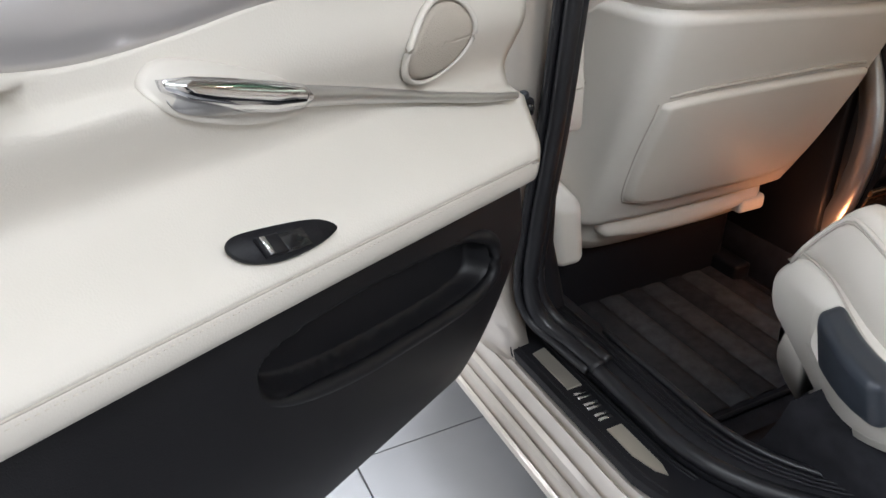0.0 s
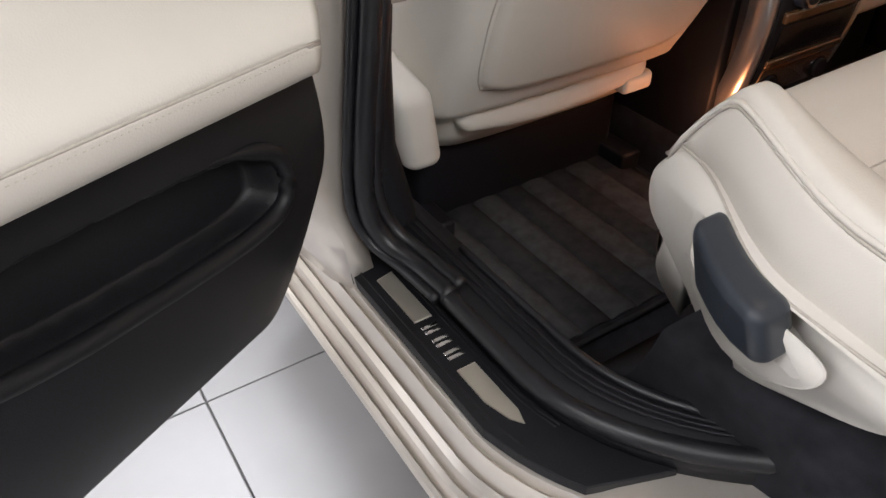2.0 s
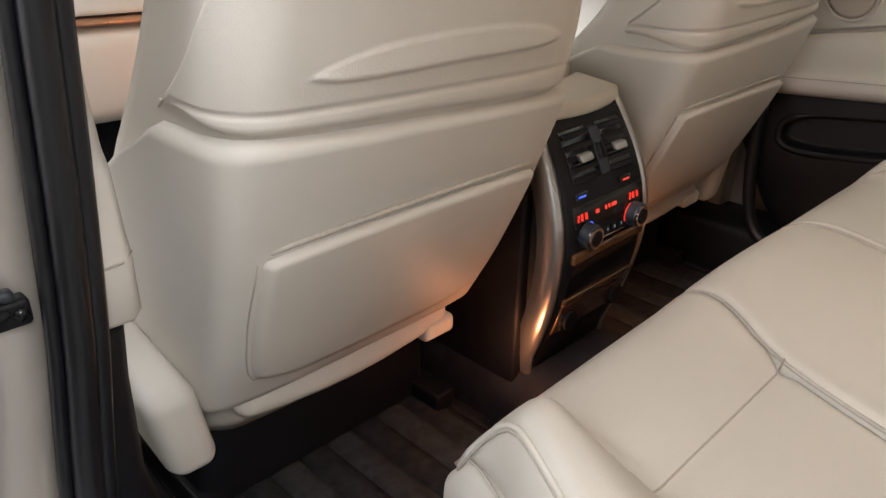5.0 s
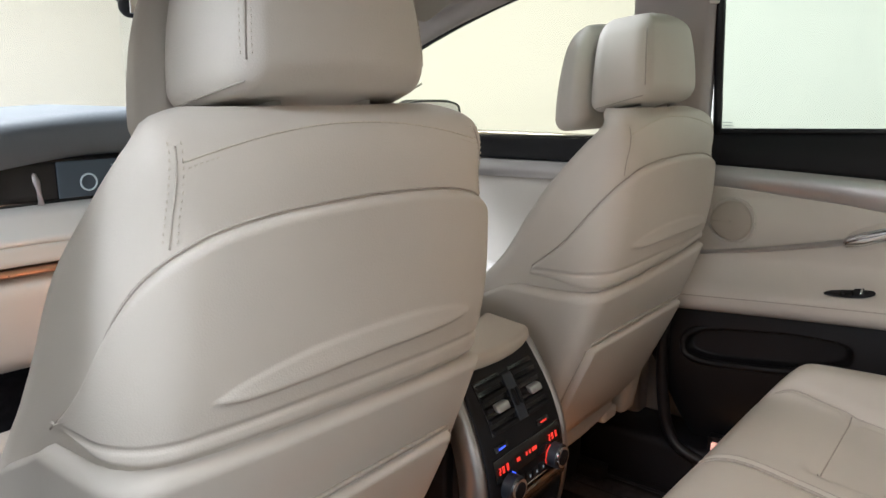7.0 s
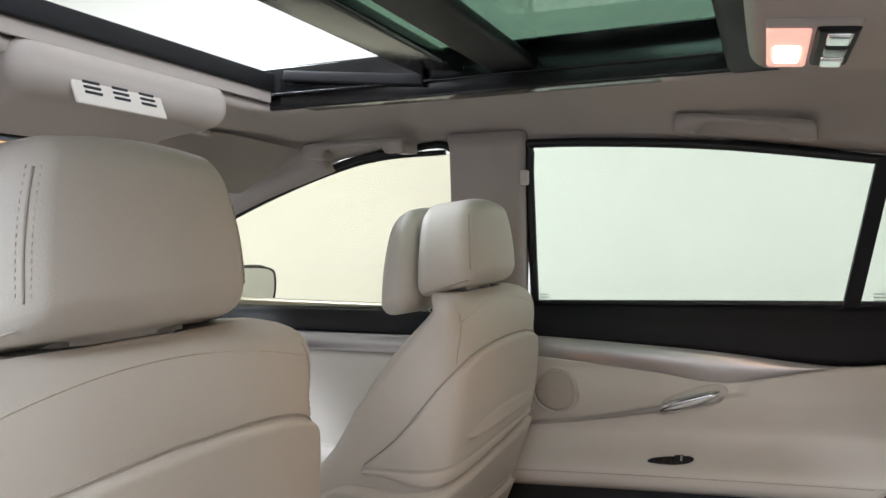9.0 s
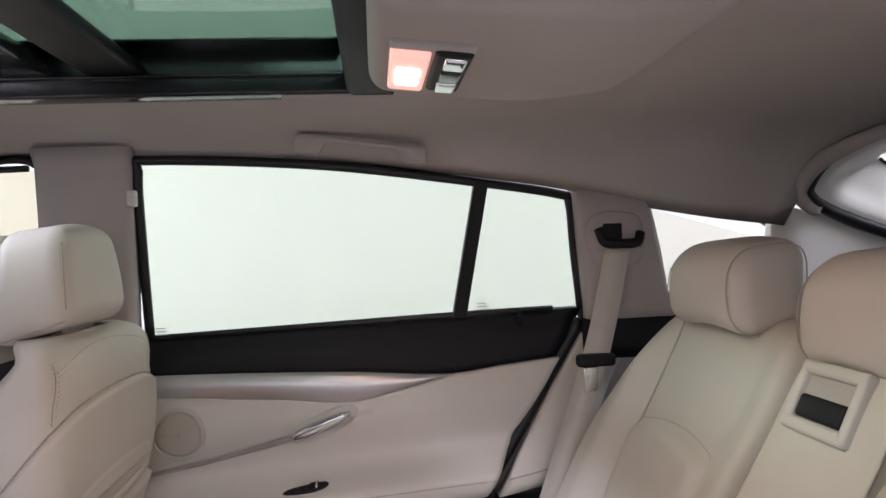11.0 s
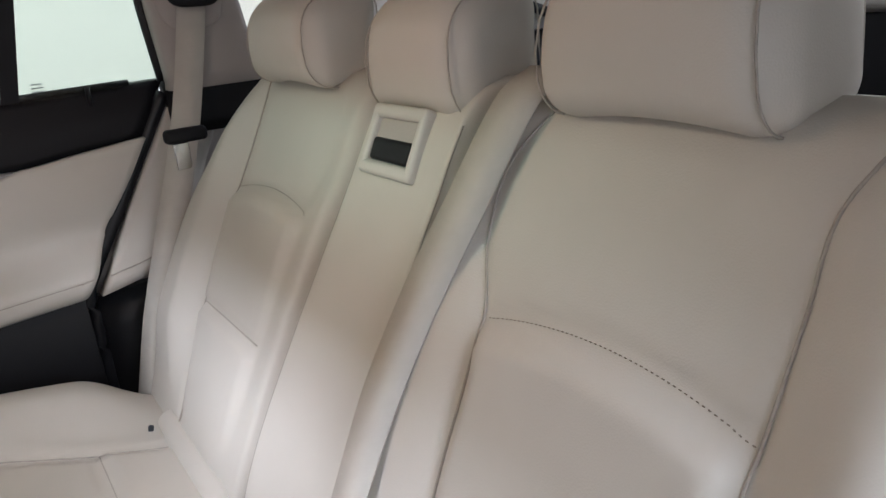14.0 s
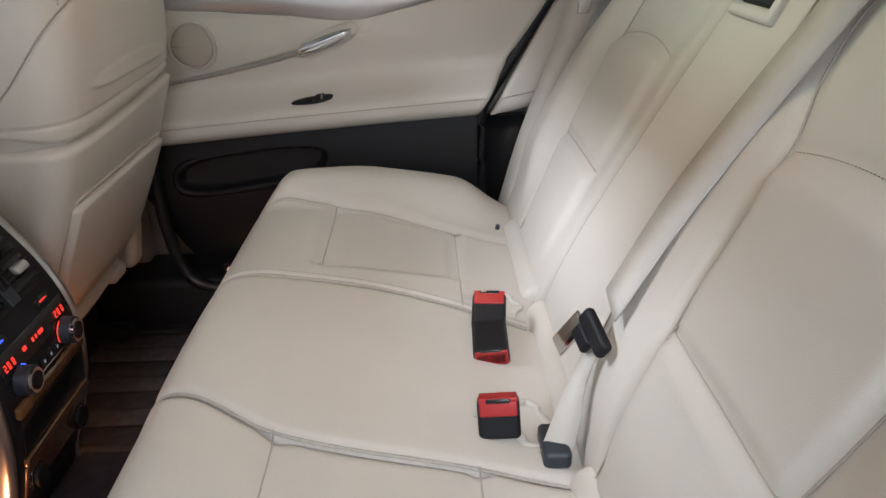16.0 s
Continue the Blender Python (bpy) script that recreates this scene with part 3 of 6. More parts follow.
for x, z, r in ((-0.699, 0.495, 0.0105), (-0.640, 0.497, 0.005)):
    pts = [Vector((x + sill_path(i / 40)[0], sill_path(i / 40)[1], z + sill_path(i / 40)[2])) for i in range(20, 41)]
    tagged(part("trim_sill_seal", tube(pts, r, 8), RUBBER), "black rubber door seal along the sill", kind="structure")
for j, x in enumerate((-0.672, -0.664, -0.656)):
    pts = [Vector((x + sill_path(i / 40)[0], sill_path(i / 40)[1], 0.5005 + sill_path(i / 40)[2])) for i in range(0, 41)]
    tagged(part("trim_sill_rib", tube(pts, 0.0018, 5), BLACK), "fine rib of the black sill cover", kind="structure")

# scuff plate
scuff = thing("scuff_plate", "black sill plate with two brushed steel inlays on the sill", "scuff plate")


def scuff_outline():
    left = [(-0.760, 0.005 - 0.02 * i) for i in range(16)] + [(-0.760 + 0.10 * max(0, (-0.27 - y) / 0.2) ** 2, y) for y in (-0.315, -0.335, -0.355, -0.375, -0.395)]
    right = [(-0.703 + 0.10 * max(0, (-0.27 - y) / 0.2) ** 2, y) for y in (-0.425, -0.40, -0.37, -0.34, -0.31, -0.28)] + [(-0.703, -0.27 + 0.02 * i) for i in range(14)]
    return left + right + [(-0.71, 0.030), (-0.735, 0.030)]


def scuff_slab(points, z0, z1, name, material, label=""):
    return part(name, slab(points, z0, z1, "z", 0.0015), material, scuff, label, smooth=False)


scuff_slab(scuff_outline(), 0.462, 0.4745, "plate", BLACK)
scuff_slab([(-0.741, -0.055), (-0.719, -0.050), (-0.719, -0.140), (-0.741, -0.140)], 0.4745, 0.4762, "inlay", STEEL_PLATE, "brushed steel inlay")
scuff_slab([(-0.741, -0.222), (-0.719, -0.222), (-0.719, -0.295), (-0.724, -0.312), (-0.733, -0.300), (-0.741, -0.270)], 0.4745, 0.4762, "inlay", STEEL_PLATE, "brushed steel inlay with a pointed end")
for i in range(3):
    y0 = -0.150 - 0.022 * i
    for k in range(2):
        part("emblem_bar", block((-0.740, y0 - 0.008 * k - 0.0052, 0.4745), (-0.720, y0 - 0.008 * k, 0.4765), 0.001), CHROME, scuff, "plain chrome emblem bar")
for x in (-0.750, -0.711, -0.7065):
    part("groove", tube([(x + sill_path(i / 40)[0], sill_path(i / 40)[1], 0.4748) for i in range(17, 31)], 0.0012, 5), BLACK, scuff)

# B pillar of the open door
pillar_x = curve([(0.45, -0.80), (0.52, -0.775), (0.58, -0.752), (0.70, -0.735), (0.80, -0.722), (0.90, -0.716), (1.10, -0.70), (1.30, -0.668), (1.46, -0.63)])
rings = []
for i in range(34):
    z = 0.456 + 1.004 * i / 33
    x1 = max(pillar_x(z), -0.752)
    foot = max(0.0, (0.58 - z) / 0.16) ** 2
    x0 = max(x1 - 0.075, -0.775 - 0.3 * (z - 0.456)) if z < 0.58 else x1 - 0.075
    x1 = min(x1, -0.70)
    y0 = -0.008 - 0.10 * foot * 0.6
    rings.append([(x1 + 0.02, y0 + 0.004, z), (x1 - 0.01, y0, z), (x0 + 0.03, y0 + 0.003, z), (x0 + 0.012, y0 + 0.014, z), (x0, y0 + 0.04, z), (x0 - 0.01, y0 + 0.10, z),
                  (x0 - 0.01, 0.20, z), (x1 + 0.02, 0.20, z)])
tagged(part("trim_b_post", loft(rings), PAINT), "champagne painted door post with the door strap bracket", kind="structure")
seal = smooth_line([(-0.697, -0.12, 0.496), (-0.703, -0.06, 0.499), (-0.722, -0.018, 0.520), (-0.735, -0.004, 0.57), (-0.728, -0.002, 0.66), (-0.713, -0.004, 0.78),
                    (-0.703, -0.006, 0.90), (-0.69, -0.01, 1.08), (-0.665, -0.014, 1.28), (-0.625, -0.02, 1.44)], 8)
seal = [p + Vector((0, -0.026, 0)) for p in seal]
tagged(part("trim_door_seal", tube(seal, 0.0125, 8), RUBBER), "black rubber door seal on the post", kind="structure")
tagged(part("trim_door_seal", tube([p + Vector((0.017, 0.006, 0.004)) for p in seal], 0.009, 8), RUBBER), "second lip of the black rubber door seal", kind="structure")
tagged(part("trim_door_seal", tube([p + Vector((-0.016, 0.006, 0.0)) for p in seal], 0.006, 8), RUBBER), "thin outer lip of the door seal", kind="structure")
# inner post trims
low_post = [(0.36, -0.655, 0.10, -0.02), (0.48, -0.668, 0.10, -0.010), (0.60, -0.690, 0.10, 0.006), (0.70, -0.685, 0.10, 0.014), (0.772, -0.678, 0.10, 0.016)]
rings = [[(x + 0.022, yb + 0.012, z), (x + 0.012, yb, z), (x - 0.03, yb, z), (x - 0.03, ya, z), (x + 0.03, ya, z)] for z, x, ya, yb in low_post]
tagged(part("trim_post_foot", loft(rings), BLACK), "black plastic foot of the inner door post", kind="structure")
rings = [[(x + 0.030, yb + 0.06, z), (x + 0.034, yb + 0.012, z), (x + 0.024, yb, z), (x - 0.03, yb, z), (x - 0.03, 0.12, z), (x + 0.03, 0.12, z)] for z, x, yb in
         ((0.770, -0.684, -0.006), (0.776, -0.684, -0.012), (0.83, -0.684, -0.012), (0.842, -0.684, -0.008), (0.90, -0.686, -0.004), (0.915, -0.686, 0.006), (1.0, -0.690, 0.008), (1.15, -0.682, 0.008), (1.3, -0.655, 0.004), (1.45, -0.62, -0.004))]
tagged(part("trim_b_post_lining", loft(rings), CREAM_PLASTIC), "cream moulded lining of the inner door post", kind="structure")
tagged(part("trim_post_stitch", tube([(-0.690, -0.0125, 0.826), (-0.663, -0.0130, 0.828), (-0.650, 0.000, 0.830)], 0.0012, 5), SEAM), "seam on the cream post lining", kind="structure")

strap = thing("door_strap", "black steel door check strap on the door post", "door strap")
part("bracket", block((-0.765, -0.022, 0.806), (-0.736, -0.004, 0.828), 0.004, corner=3), BLACK, strap)
part("bolt", rbox(0.010, 0.012, 0.010, 0.004, 2, 3, shift(-0.750, -0.018, 0.833)), KNOB, strap)
part("bolt_hole", tube([(-0.744, -0.026, 0.818), (-0.744, -0.021, 0.818)], 0.005, 10), BLACK_GLOSS, strap)
part("arm", bar((-0.752, -0.020, 0.822), (-0.84, -0.055, 0.800), 0.003, (0.013, 0.006)), BLACK, strap)
tagged(part("trim_far_sill", block((0.645, -0.75, 0.22), (0.80, 1.3, 0.455), 0.02), BLACK), "black sill inside the closed doors", kind="structure")


# ---- doors ----
band_low = curve([(-0.86, 1.055), (-0.80, 1.050), (-0.70, 1.040), (-0.602, 1.030), (-0.40, 1.044), (-0.2, 1.052), (-0.04, 1.056), (0.10, 1.057)])
belt = curve([(-0.87, 1.142), (-0.61, 1.137), (-0.03, 1.120), (0.10, 1.118)])
silver_low = curve([(-0.602, 1.027), (-0.50, 1.002), (-0.406, 0.985), (-0.25, 1.000), (-0.04, 1.013), (0.10, 1.02)])
arm_top = curve([(-0.70, 0.852), (-0.643, 0.850), (-0.28, 0.826), (0.03, 0.802), (0.06, 0.800)])
arm_low = curve([(-0.70, 0.803), (-0.637, 0.799), (-0.30, 0.777), (0.05, 0.752)])
grip_line = curve([(-0.42, 0.966), (-0.306, 0.930), (-0.15, 0.893), (0.012, 0.864), (0.06, 0.852)])
HINGE, SWING = (-0.82, 0.03), radians(62)


def door_rear(z):
    return -0.855 + (1.125 - z) * 0.62 if z > 0.80 else -0.653 - 0.02 * (0.80 - z)


panel_form = curve([(-0.055, 0.674), (-0.050, 0.662), (-0.044, 0.652), (-0.034, 0.6445), (-0.020, 0.642), (-0.010, 0.6435), (-0.002, 0.649), (0.006, 0.659), (0.015, 0.672), (0.026, 0.686), (0.038, 0.696), (0.054, 0.702), (0.072, 0.699), (0.092, 0.691),
                    (0.12, 0.681), (0.145, 0.680), (0.18, 0.690)])


def panel_x(y, z, grip=grip_line):
    """Inner surface of the padded door panel: armrest roll, sloping shelf, hollow, and the ledge of the grip."""
    x = panel_form(z - arm_top(y))
    g = z - grip(y)
    x += 0.013 * ease(g / 0.010 + 0.5) if -0.45 < y else 0.0
    return x - 0.014 * ease((z - 0.97) / 0.07)


def build_rear_door(side, label, window_glass):
    door = thing("rear_door", label, "car door", "rear doors of the car")

    def rise(z):
        # the open door hangs a little higher at its foot
        return 0.035 if z < 0.86 else max(0.0, 0.035 - 0.233 * (z - 0.86)) if z < 0.95 else max(0.0, 0.014 - 0.1 * (z - 0.95))

    def moved(bm):
        for v in bm.verts:
            if side < 0:
                p = Vector((-v.co.x - HINGE[0], v.co.y - HINGE[1], v.co.z))
                p = Matrix.Rotation(-SWING, 3, "Z") @ p
                v.co = p + Vector((HINGE[0] - 0.062, HINGE[1] - 0.033, rise(v.co.z)))
        return bm

    def add(name, bm, material, parent=door, lab="", smooth=True):
        return part(name, moved(bm), material, parent, lab, smooth)

    left = side < 0
    front = 0.045 if left else 0.055
    # the pull, switch and speaker of the open door sit a little further forward
    pull = (0.037, -0.003) if left else (0.0, 0.0)
    grip = lambda y: grip_line(y - pull[0]) + pull[1] - (0.027 * ease((y + 0.30) / 0.30) if left else 0.0)
    surface = lambda y, z: panel_x(y, z, grip)
    panel_bottom = 0.500 if left else 0.43

    def on_panel(bm):
        for v in bm.verts:
            v.co.x += surface(v.co.y, v.co.z)
        return bm

    def strip(lo, hi, x, nu=36, nv=10, back=0.02, y0=front, y1=None):
        def f(u, v):
            z = 0.0
            yr = -0.7 if y1 is None else y1
            for k in range(4):
                y = y0 + (yr - y0) * u
                z = lo(y) + (hi(y) - lo(y)) * v
                if y1 is None:
                    yr = door_rear(z)
            if left:
                y -= max(0.0, 0.690 - x(y, z)) * ease(1 - u * 9)
            return (x(y, z), y, z)
        return sheet(f, nu, nv, (back, 0, 0))

    # black upper band with a soft roll at the window
    add("upper_band", strip(band_low, belt, lambda y, z: 0.700 + 0.022 * ease((z - band_low(y)) / (belt(y) - band_low(y)) * 1.1 - 0.35), nv=8, back=0.05), BLACK)
    add("belt_seal", tube([(0.722, front - 0.01 - 0.045 * i, belt(front - 0.01 - 0.045 * i) + 0.003) for i in range(20)], 0.006, 6), RUBBER)
    add("trim_strip", strip(silver_low, band_low, lambda y, z: 0.696 - 0.008 * math.sin(math.pi * min(1, max(0, (z - silver_low(y)) / max(1e-3, band_low(y) - silver_low(y))))), nv=8, y1=-0.60), SILVER, lab="pale satin trim strip")
    # padded panel: from the armrest seam up to the silver strip, and behind it to the band
    arm_front = -0.004 if left else front
    add("door_panel", strip(lambda y: arm_top(y) - 0.016, lambda y: silver_low(y) + 0.002 if y > -0.602 else band_low(y) + 0.001, surface, 64, 56, 0.03), LEATHER_DOOR, lab="padded cream leather panel")
    add("armrest", strip(lambda y: arm_top(y) - 0.054, lambda y: arm_top(y) - 0.016, surface, 64, 14, 0.03), LEATHER_DOOR, lab="cream leather armrest roll")
    seam = [(0.6425, y, arm_top(y) - 0.016) for y in [arm_front - (arm_front + 0.654) * i / 34 for i in range(35)]]
    add("arm_seam", tube(seam, 0.0012, 5), SEAM)
    dense = [(0.6422, y, arm_top(y) - 0.021) for y in [arm_front - (arm_front + 0.654) * i / 272 for i in range(273)]]
    add("arm_stitching", stitches(dense, 0.0045, 0.0008, None), THREAD, lab="cream stitching along the armrest")
    # lower black panel with the bowed foot

    def tallness(dy):
        return 0.036 - 0.006 * ease((-dy - 0.02) / 0.12)

    def pocket(y, z):
        """Depth of the map pocket."""
        dy, dz = y + 0.180, z - 0.692 + 0.125 * (y + 0.180)
        return 0.030 * ease((1.0 - (abs(dy) / 0.160) ** 4.2 - (abs(dz) / tallness(dy)) ** 3.0) * 2.6)

    def foot_z(u):
        return panel_bottom + (0.085 * max(0, 1 - u * 9) ** 2 if left else 0.16 * max(0, 1 - u * 5) ** 2) + 0.06 * max(0, (u - 0.75) * 4) ** 2

    def bulge(v):
        return 0.690 - 0.012 * math.sin(v * 3.14) + 0.03 * (1 - v) ** 3

    low_long = 0.66 if left else 0.70

    def low_f(u, v):
        y = front - 0.01 - low_long * u
        z = foot_z(u) + (arm_low(y) + 0.006 - foot_z(u)) * v
        return (bulge(v) + pocket(y, z), y + (0.0 if left else 0.02) * math.sin(v * 3.0) * max(0, 1 - u * 5), z)
    add("lower_panel", sheet(low_f, 240, 110, (0.05, 0, 0)), BLACK_SOFT, lab="black soft lower panel with a map pocket")
    # the rolled lip runs below the pocket and up round its front end
    lip = []
    for k in range(60):
        turn = radians(-160 + 232 * k / 59)
        c, q = math.cos(turn), math.sin(turn)
        dy = 0.163 * abs(c) ** (2 / 4.2) * (1 if c > 0 else -1)
        y, z = -0.180 + dy, 0.692 - 0.125 * dy + 1.12 * tallness(dy) * abs(q) ** (2 / 3) * (1 if q > 0 else -1)
        zb = foot_z((front - 0.01 - y) / low_long)
        lip.append((bulge((z - zb) / (arm_low(y) + 0.006 - zb)) + 0.0015, y, z))
    add("pocket_lip", tube(lip, lambda k: 0.0015 + 0.0065 * ease(k / 0.25) * ease((1 - k) / 0.12), 10), BLACK_SOFT, lab="rolled lip of the map pocket")
    # loudspeaker
    sp = (-0.094, 0.927) if left else (-0.092, 0.945)
    def cover(u, v):
        r, t = 0.0405 * max(0.02, u), 2 * math.pi * v
        y, z = sp[0] + r * math.cos(t), sp[1] + r * math.sin(t)
        return (surface(y, z) - 0.0050 - 0.0015 * (1 - u * u), y, z)
    add("speaker_grille", sheet(cover, 8, 48, (0.012, 0, 0)), textured_speaker, lab="perforated cream speaker grille")
    add("speaker_ring", on_panel(tube([(-0.0035, sp[0] + 0.046 * math.cos(2 * math.pi * k / 48), sp[1] + 0.046 * math.sin(2 * math.pi * k / 48)) for k in range(48)], 0.0030, 8, True)), CREAM_PLASTIC)
    # grab strip and chrome handle
    line = [(surface(y, grip(y) - 0.012) - 0.003, y, grip(y)) for y in [min(front - 0.004, 0.015) - 0.02 * i for i in range(15 if left else 17)]]
    add("grip_strip", tube(smooth_line(line, 3), lambda k: 0.0035 + (0.0065 if left else 0.003) * k, 8), BRUSHED, lab="slim satin metal strip")
    hx = 0.684
    handle = loft([[(hx - 0.004 + w * 0.5, y + pull[0], z + c + pull[1]) for w, c in ((0.0, -h), (-0.008, -h * 0.4), (-0.010, h * 0.3), (-0.004, h), (0.010, h * 0.8), (0.012, -h * 0.8))]
                   for y, z, h in ((-0.300, 0.930, 0.006), (-0.306, 0.932, 0.011), (-0.33, 0.939, 0.0135), (-0.36, 0.950, 0.013), (-0.39, 0.962, 0.010), (-0.408, 0.970, 0.004))])
    add("door_handle", handle, CHROME, lab="chrome door pull")
    cup = [(p + pull[0], r + pull[1]) for p, r in [(-0.295, 0.921), (-0.32, 0.916), (-0.36, 0.927), (-0.405, 0.950), (-0.422, 0.972), (-0.405, 0.985), (-0.36, 0.972), (-0.31, 0.948)]]
    cy, cz = -0.36 + pull[0], 0.948 + pull[1]
    if left:
        cup = [(cy + 0.004 + (p - cy) * 0.98, cz - 0.004 + (r - cz) * 1.05) for p, r in cup]
    add("handle_cup", on_panel(slab(outline(cup, 5), 0.004, -0.005, "x", 0.003)), CREAM_PLASTIC)
    add("cup_hollow", on_panel(slab(outline([(cy + (p - cy) * 0.84, cz + (r - cz) * 0.55) for p, r in cup], 5), -0.004, -0.0062, "x")), BRUSHED)
    # window switch
    sw = outline([(-0.311 + (p + 0.311) * 0.86, r * (0.84 if left else 0.55) + (0.0025 if left else 0.0)) for p, r in [(-0.263, -0.008), (-0.270, 0.003), (-0.29, 0.010), (-0.33, 0.017), (-0.352, 0.018), (-0.359, 0.009), (-0.350, -0.004), (-0.325, -0.013), (-0.29, -0.014)]], 5)

    def switch_bm(points, lift, depth, r=0.001):
        bm = slab(points, 0.0, depth, "z", r)
        for v in bm.verts:
            y, w, d = v.co.x - 0.012, v.co.y, v.co.z
            v.co = ((0.6505 if left else 0.659) + w * 0.73 - (d + lift) * 0.68, y, arm_top(y) + (0.0035 if left else 0.0095) + w * 0.68 + (d + lift) * 0.73)
        return bm
    add("switch_plate", switch_bm(sw, 0.0, 0.0045), BLACK, lab="dark window switch plate")
    add("switch_well", switch_bm([(-0.296, -0.008), (-0.296, 0.006), (-0.318, 0.008), (-0.318, -0.006)], 0.004, 0.002), BLACK_GLOSS)
    add("switch_key", switch_bm([(-0.318, -0.006), (-0.318, 0.008), (-0.334, 0.010), (-0.334, -0.004)], 0.004, 0.006), BLACK)
    add("switch_edge", switch_bm([(-0.329, -0.0045), (-0.329, 0.0085), (-0.3325, 0.009), (-0.3325, -0.004)], 0.0095, 0.0016, 0), CHROME)
    # door shell behind the lining
    shell = [(front - 0.004, 0.57), (front, 0.64), (front, 1.10), (-0.855, 1.125), (-0.64, 0.80), (-0.64, 0.535), (-0.35, 0.505), (-0.08, 0.510)] if left else [(front - 0.004, 0.50), (front, 0.62), (front, 1.10), (-0.855, 1.125), (-0.66, 0.80), (-0.66, 0.47), (-0.35, 0.415), (-0.08, 0.43)]
    add("door_shell", slab(shell, 0.742, 0.80, "x", 0.012), PAINT, lab="champagne painted outer skin")
    add("edge_seal", tube(smooth_line([(0.708, door_rear(z) - 0.009, z) for z in (1.12, 1.06, 1.0, 0.94, 0.88, 0.83)] + [(0.705, -0.664, 0.79), (0.705, -0.665, 0.70), (0.705, -0.663, 0.60), (0.705, -0.660, 0.52)], 5), 0.0125, 8), RUBBER)
    # window frame and panes
    top = roof_edge
    lean = lambda z: 0.722 - (z - 1.12) * 0.24
    add("window_frame", tube(smooth_line([(lean(1.12), -0.040, 1.118), (lean(1.3), -0.045, 1.30), (lean(1.43), -0.052, 1.430), (lean(1.446), -0.075, 1.447), (lean(1.432), -0.375, 1.430), (lean(1.392), -0.655, 1.392), (lean(1.362), -0.818, 1.364),
                                          (lean(1.345), -0.838, 1.345), (lean(1.25), -0.850, 1.25), (lean(1.142), -0.866, 1.140)], 6), 0.009, 8), RUBBER)
    bars = loft([[(lean(z) - 0.012, y + 0.013, z), (lean(z) - 0.012, y - 0.013, z), (lean(z) + 0.012, y - 0.013, z), (lean(z) + 0.012, y + 0.013, z)] for z, y in ((1.135, -0.624), (1.392, -0.668))])
    add("window_bar", bars, BLACK, smooth=False)
    for nm, pts, lab in (("window_pane", [(-0.04, 1.115), (-0.05, 1.44), (-0.375, 1.43), (-0.66, 1.392), (-0.622, 1.13)], "large tinted window pane"),
                         ("window_pane", [(-0.626, 1.13), (-0.67, 1.39), (-0.83, 1.36), (-0.862, 1.14)], "small fixed rear pane")):
        bm = loft([[(lean(z) - 0.002, y, z) for y, z in pts], [(lean(z) + 0.002, y, z) for y, z in pts]])
        w = add(nm, bm, window_glass, lab=lab, smooth=False)
        w.visible_shadow = False
    for y0, zz, n in ((-0.048, 1.128, 3), (-0.655, 1.147, 3)):
        for k in range(n):
            add("glass_mark", block((lean(zz) - 0.0035, y0 - 0.004, zz + 0.006 * k), (lean(zz) - 0.0028, y0 - 0.026 + 0.002 * k, zz + 0.006 * k + 0.0022), 0.0002), CERAMIC, lab="small printed glass mark")
    add("lock_pin", tube([(0.706, -0.74, 1.115), (0.706, -0.74, 1.145)], 0.0045, 8), BLACK)
    return door


textured_speaker = textured("perforated speaker cover", (0.50, 0.45, 0.385), 0.7, grain=1.0, grain_scale=900, grain_kind="ShaderNodeTexVoronoi", mottle=0.05)
build_rear_door(1, "closed rear door with cream leather panel and dark lower lining", GLASS_RIGHT)
build_rear_door(-1, "open rear door with cream leather panel and dark map pocket", GLASS_CLEAR)

# closed front door across the car
fdoor = thing("front_door", "closed front door with cream panel and satin strip", "car door")
f_belt = curve([(0.10, 1.105), (0.63, 1.090), (1.15, 1.075)])
part("upper_band", sheet(lambda u, v: (0.70 + 0.02 * ease(v), 0.13 + 1.05 * u, 1.043 - 0.012 * u + (f_belt(0.13 + 1.05 * u) - 1.043 + 0.012 * u) * v), 20, 5, (0.05, 0, 0)), BLACK, fdoor)
part("trim_strip", sheet(lambda u, v: (0.694 - 0.008 * math.sin(3.14 * v), 0.13 + 1.05 * u, 1.002 - 0.02 * u + 0.041 * v), 20, 6, (0.02, 0, 0)), SILVER, fdoor)
part("door_panel", sheet(lambda u, v: (0.665 + 0.04 * ease(v * 1.4), 0.13 + 1.05 * u, 0.72 + 0.285 * v - 0.02 * u), 20, 12, (0.03, 0, 0)), LEATHER_DOOR, fdoor)
part("armrest", rbox(0.075, 0.95, 0.09, 0.03, 4, 4, shift(0.668, 0.66, 0.735)), LEATHER_DOOR, fdoor)
part("lower_panel", sheet(lambda u, v: (0.69, 0.13 + 1.05 * u, 0.42 + 0.30 * v), 8, 4, (0.05, 0, 0)), BLACK_SOFT, fdoor)
part("door_shell", block((0.742, 0.10, 0.40), (0.80, 1.2, 1.07), 0.012), PAINT, fdoor)
part("window_frame", tube(smooth_line([(0.70, 0.118, 1.10), (0.672, 0.123, 1.30), (0.652, 0.120, 1.445), (0.655, 0.25, 1.447), (0.66, 0.378, 1.430), (0.675, 0.63, 1.352), (0.69, 0.85, 1.25), (0.71, 1.08, 1.10)], 6), 0.008, 8), RUBBER, fdoor)
w = part("window_pane", slab([(0.12, 1.10), (0.125, 1.44), (0.378, 1.43), (0.63, 1.352), (0.85, 1.25), (1.08, 1.085)], 0.678, 0.682, "x"), GLASS_FRONT, fdoor, "clear front window pane", smooth=False)
w.visible_shadow = False
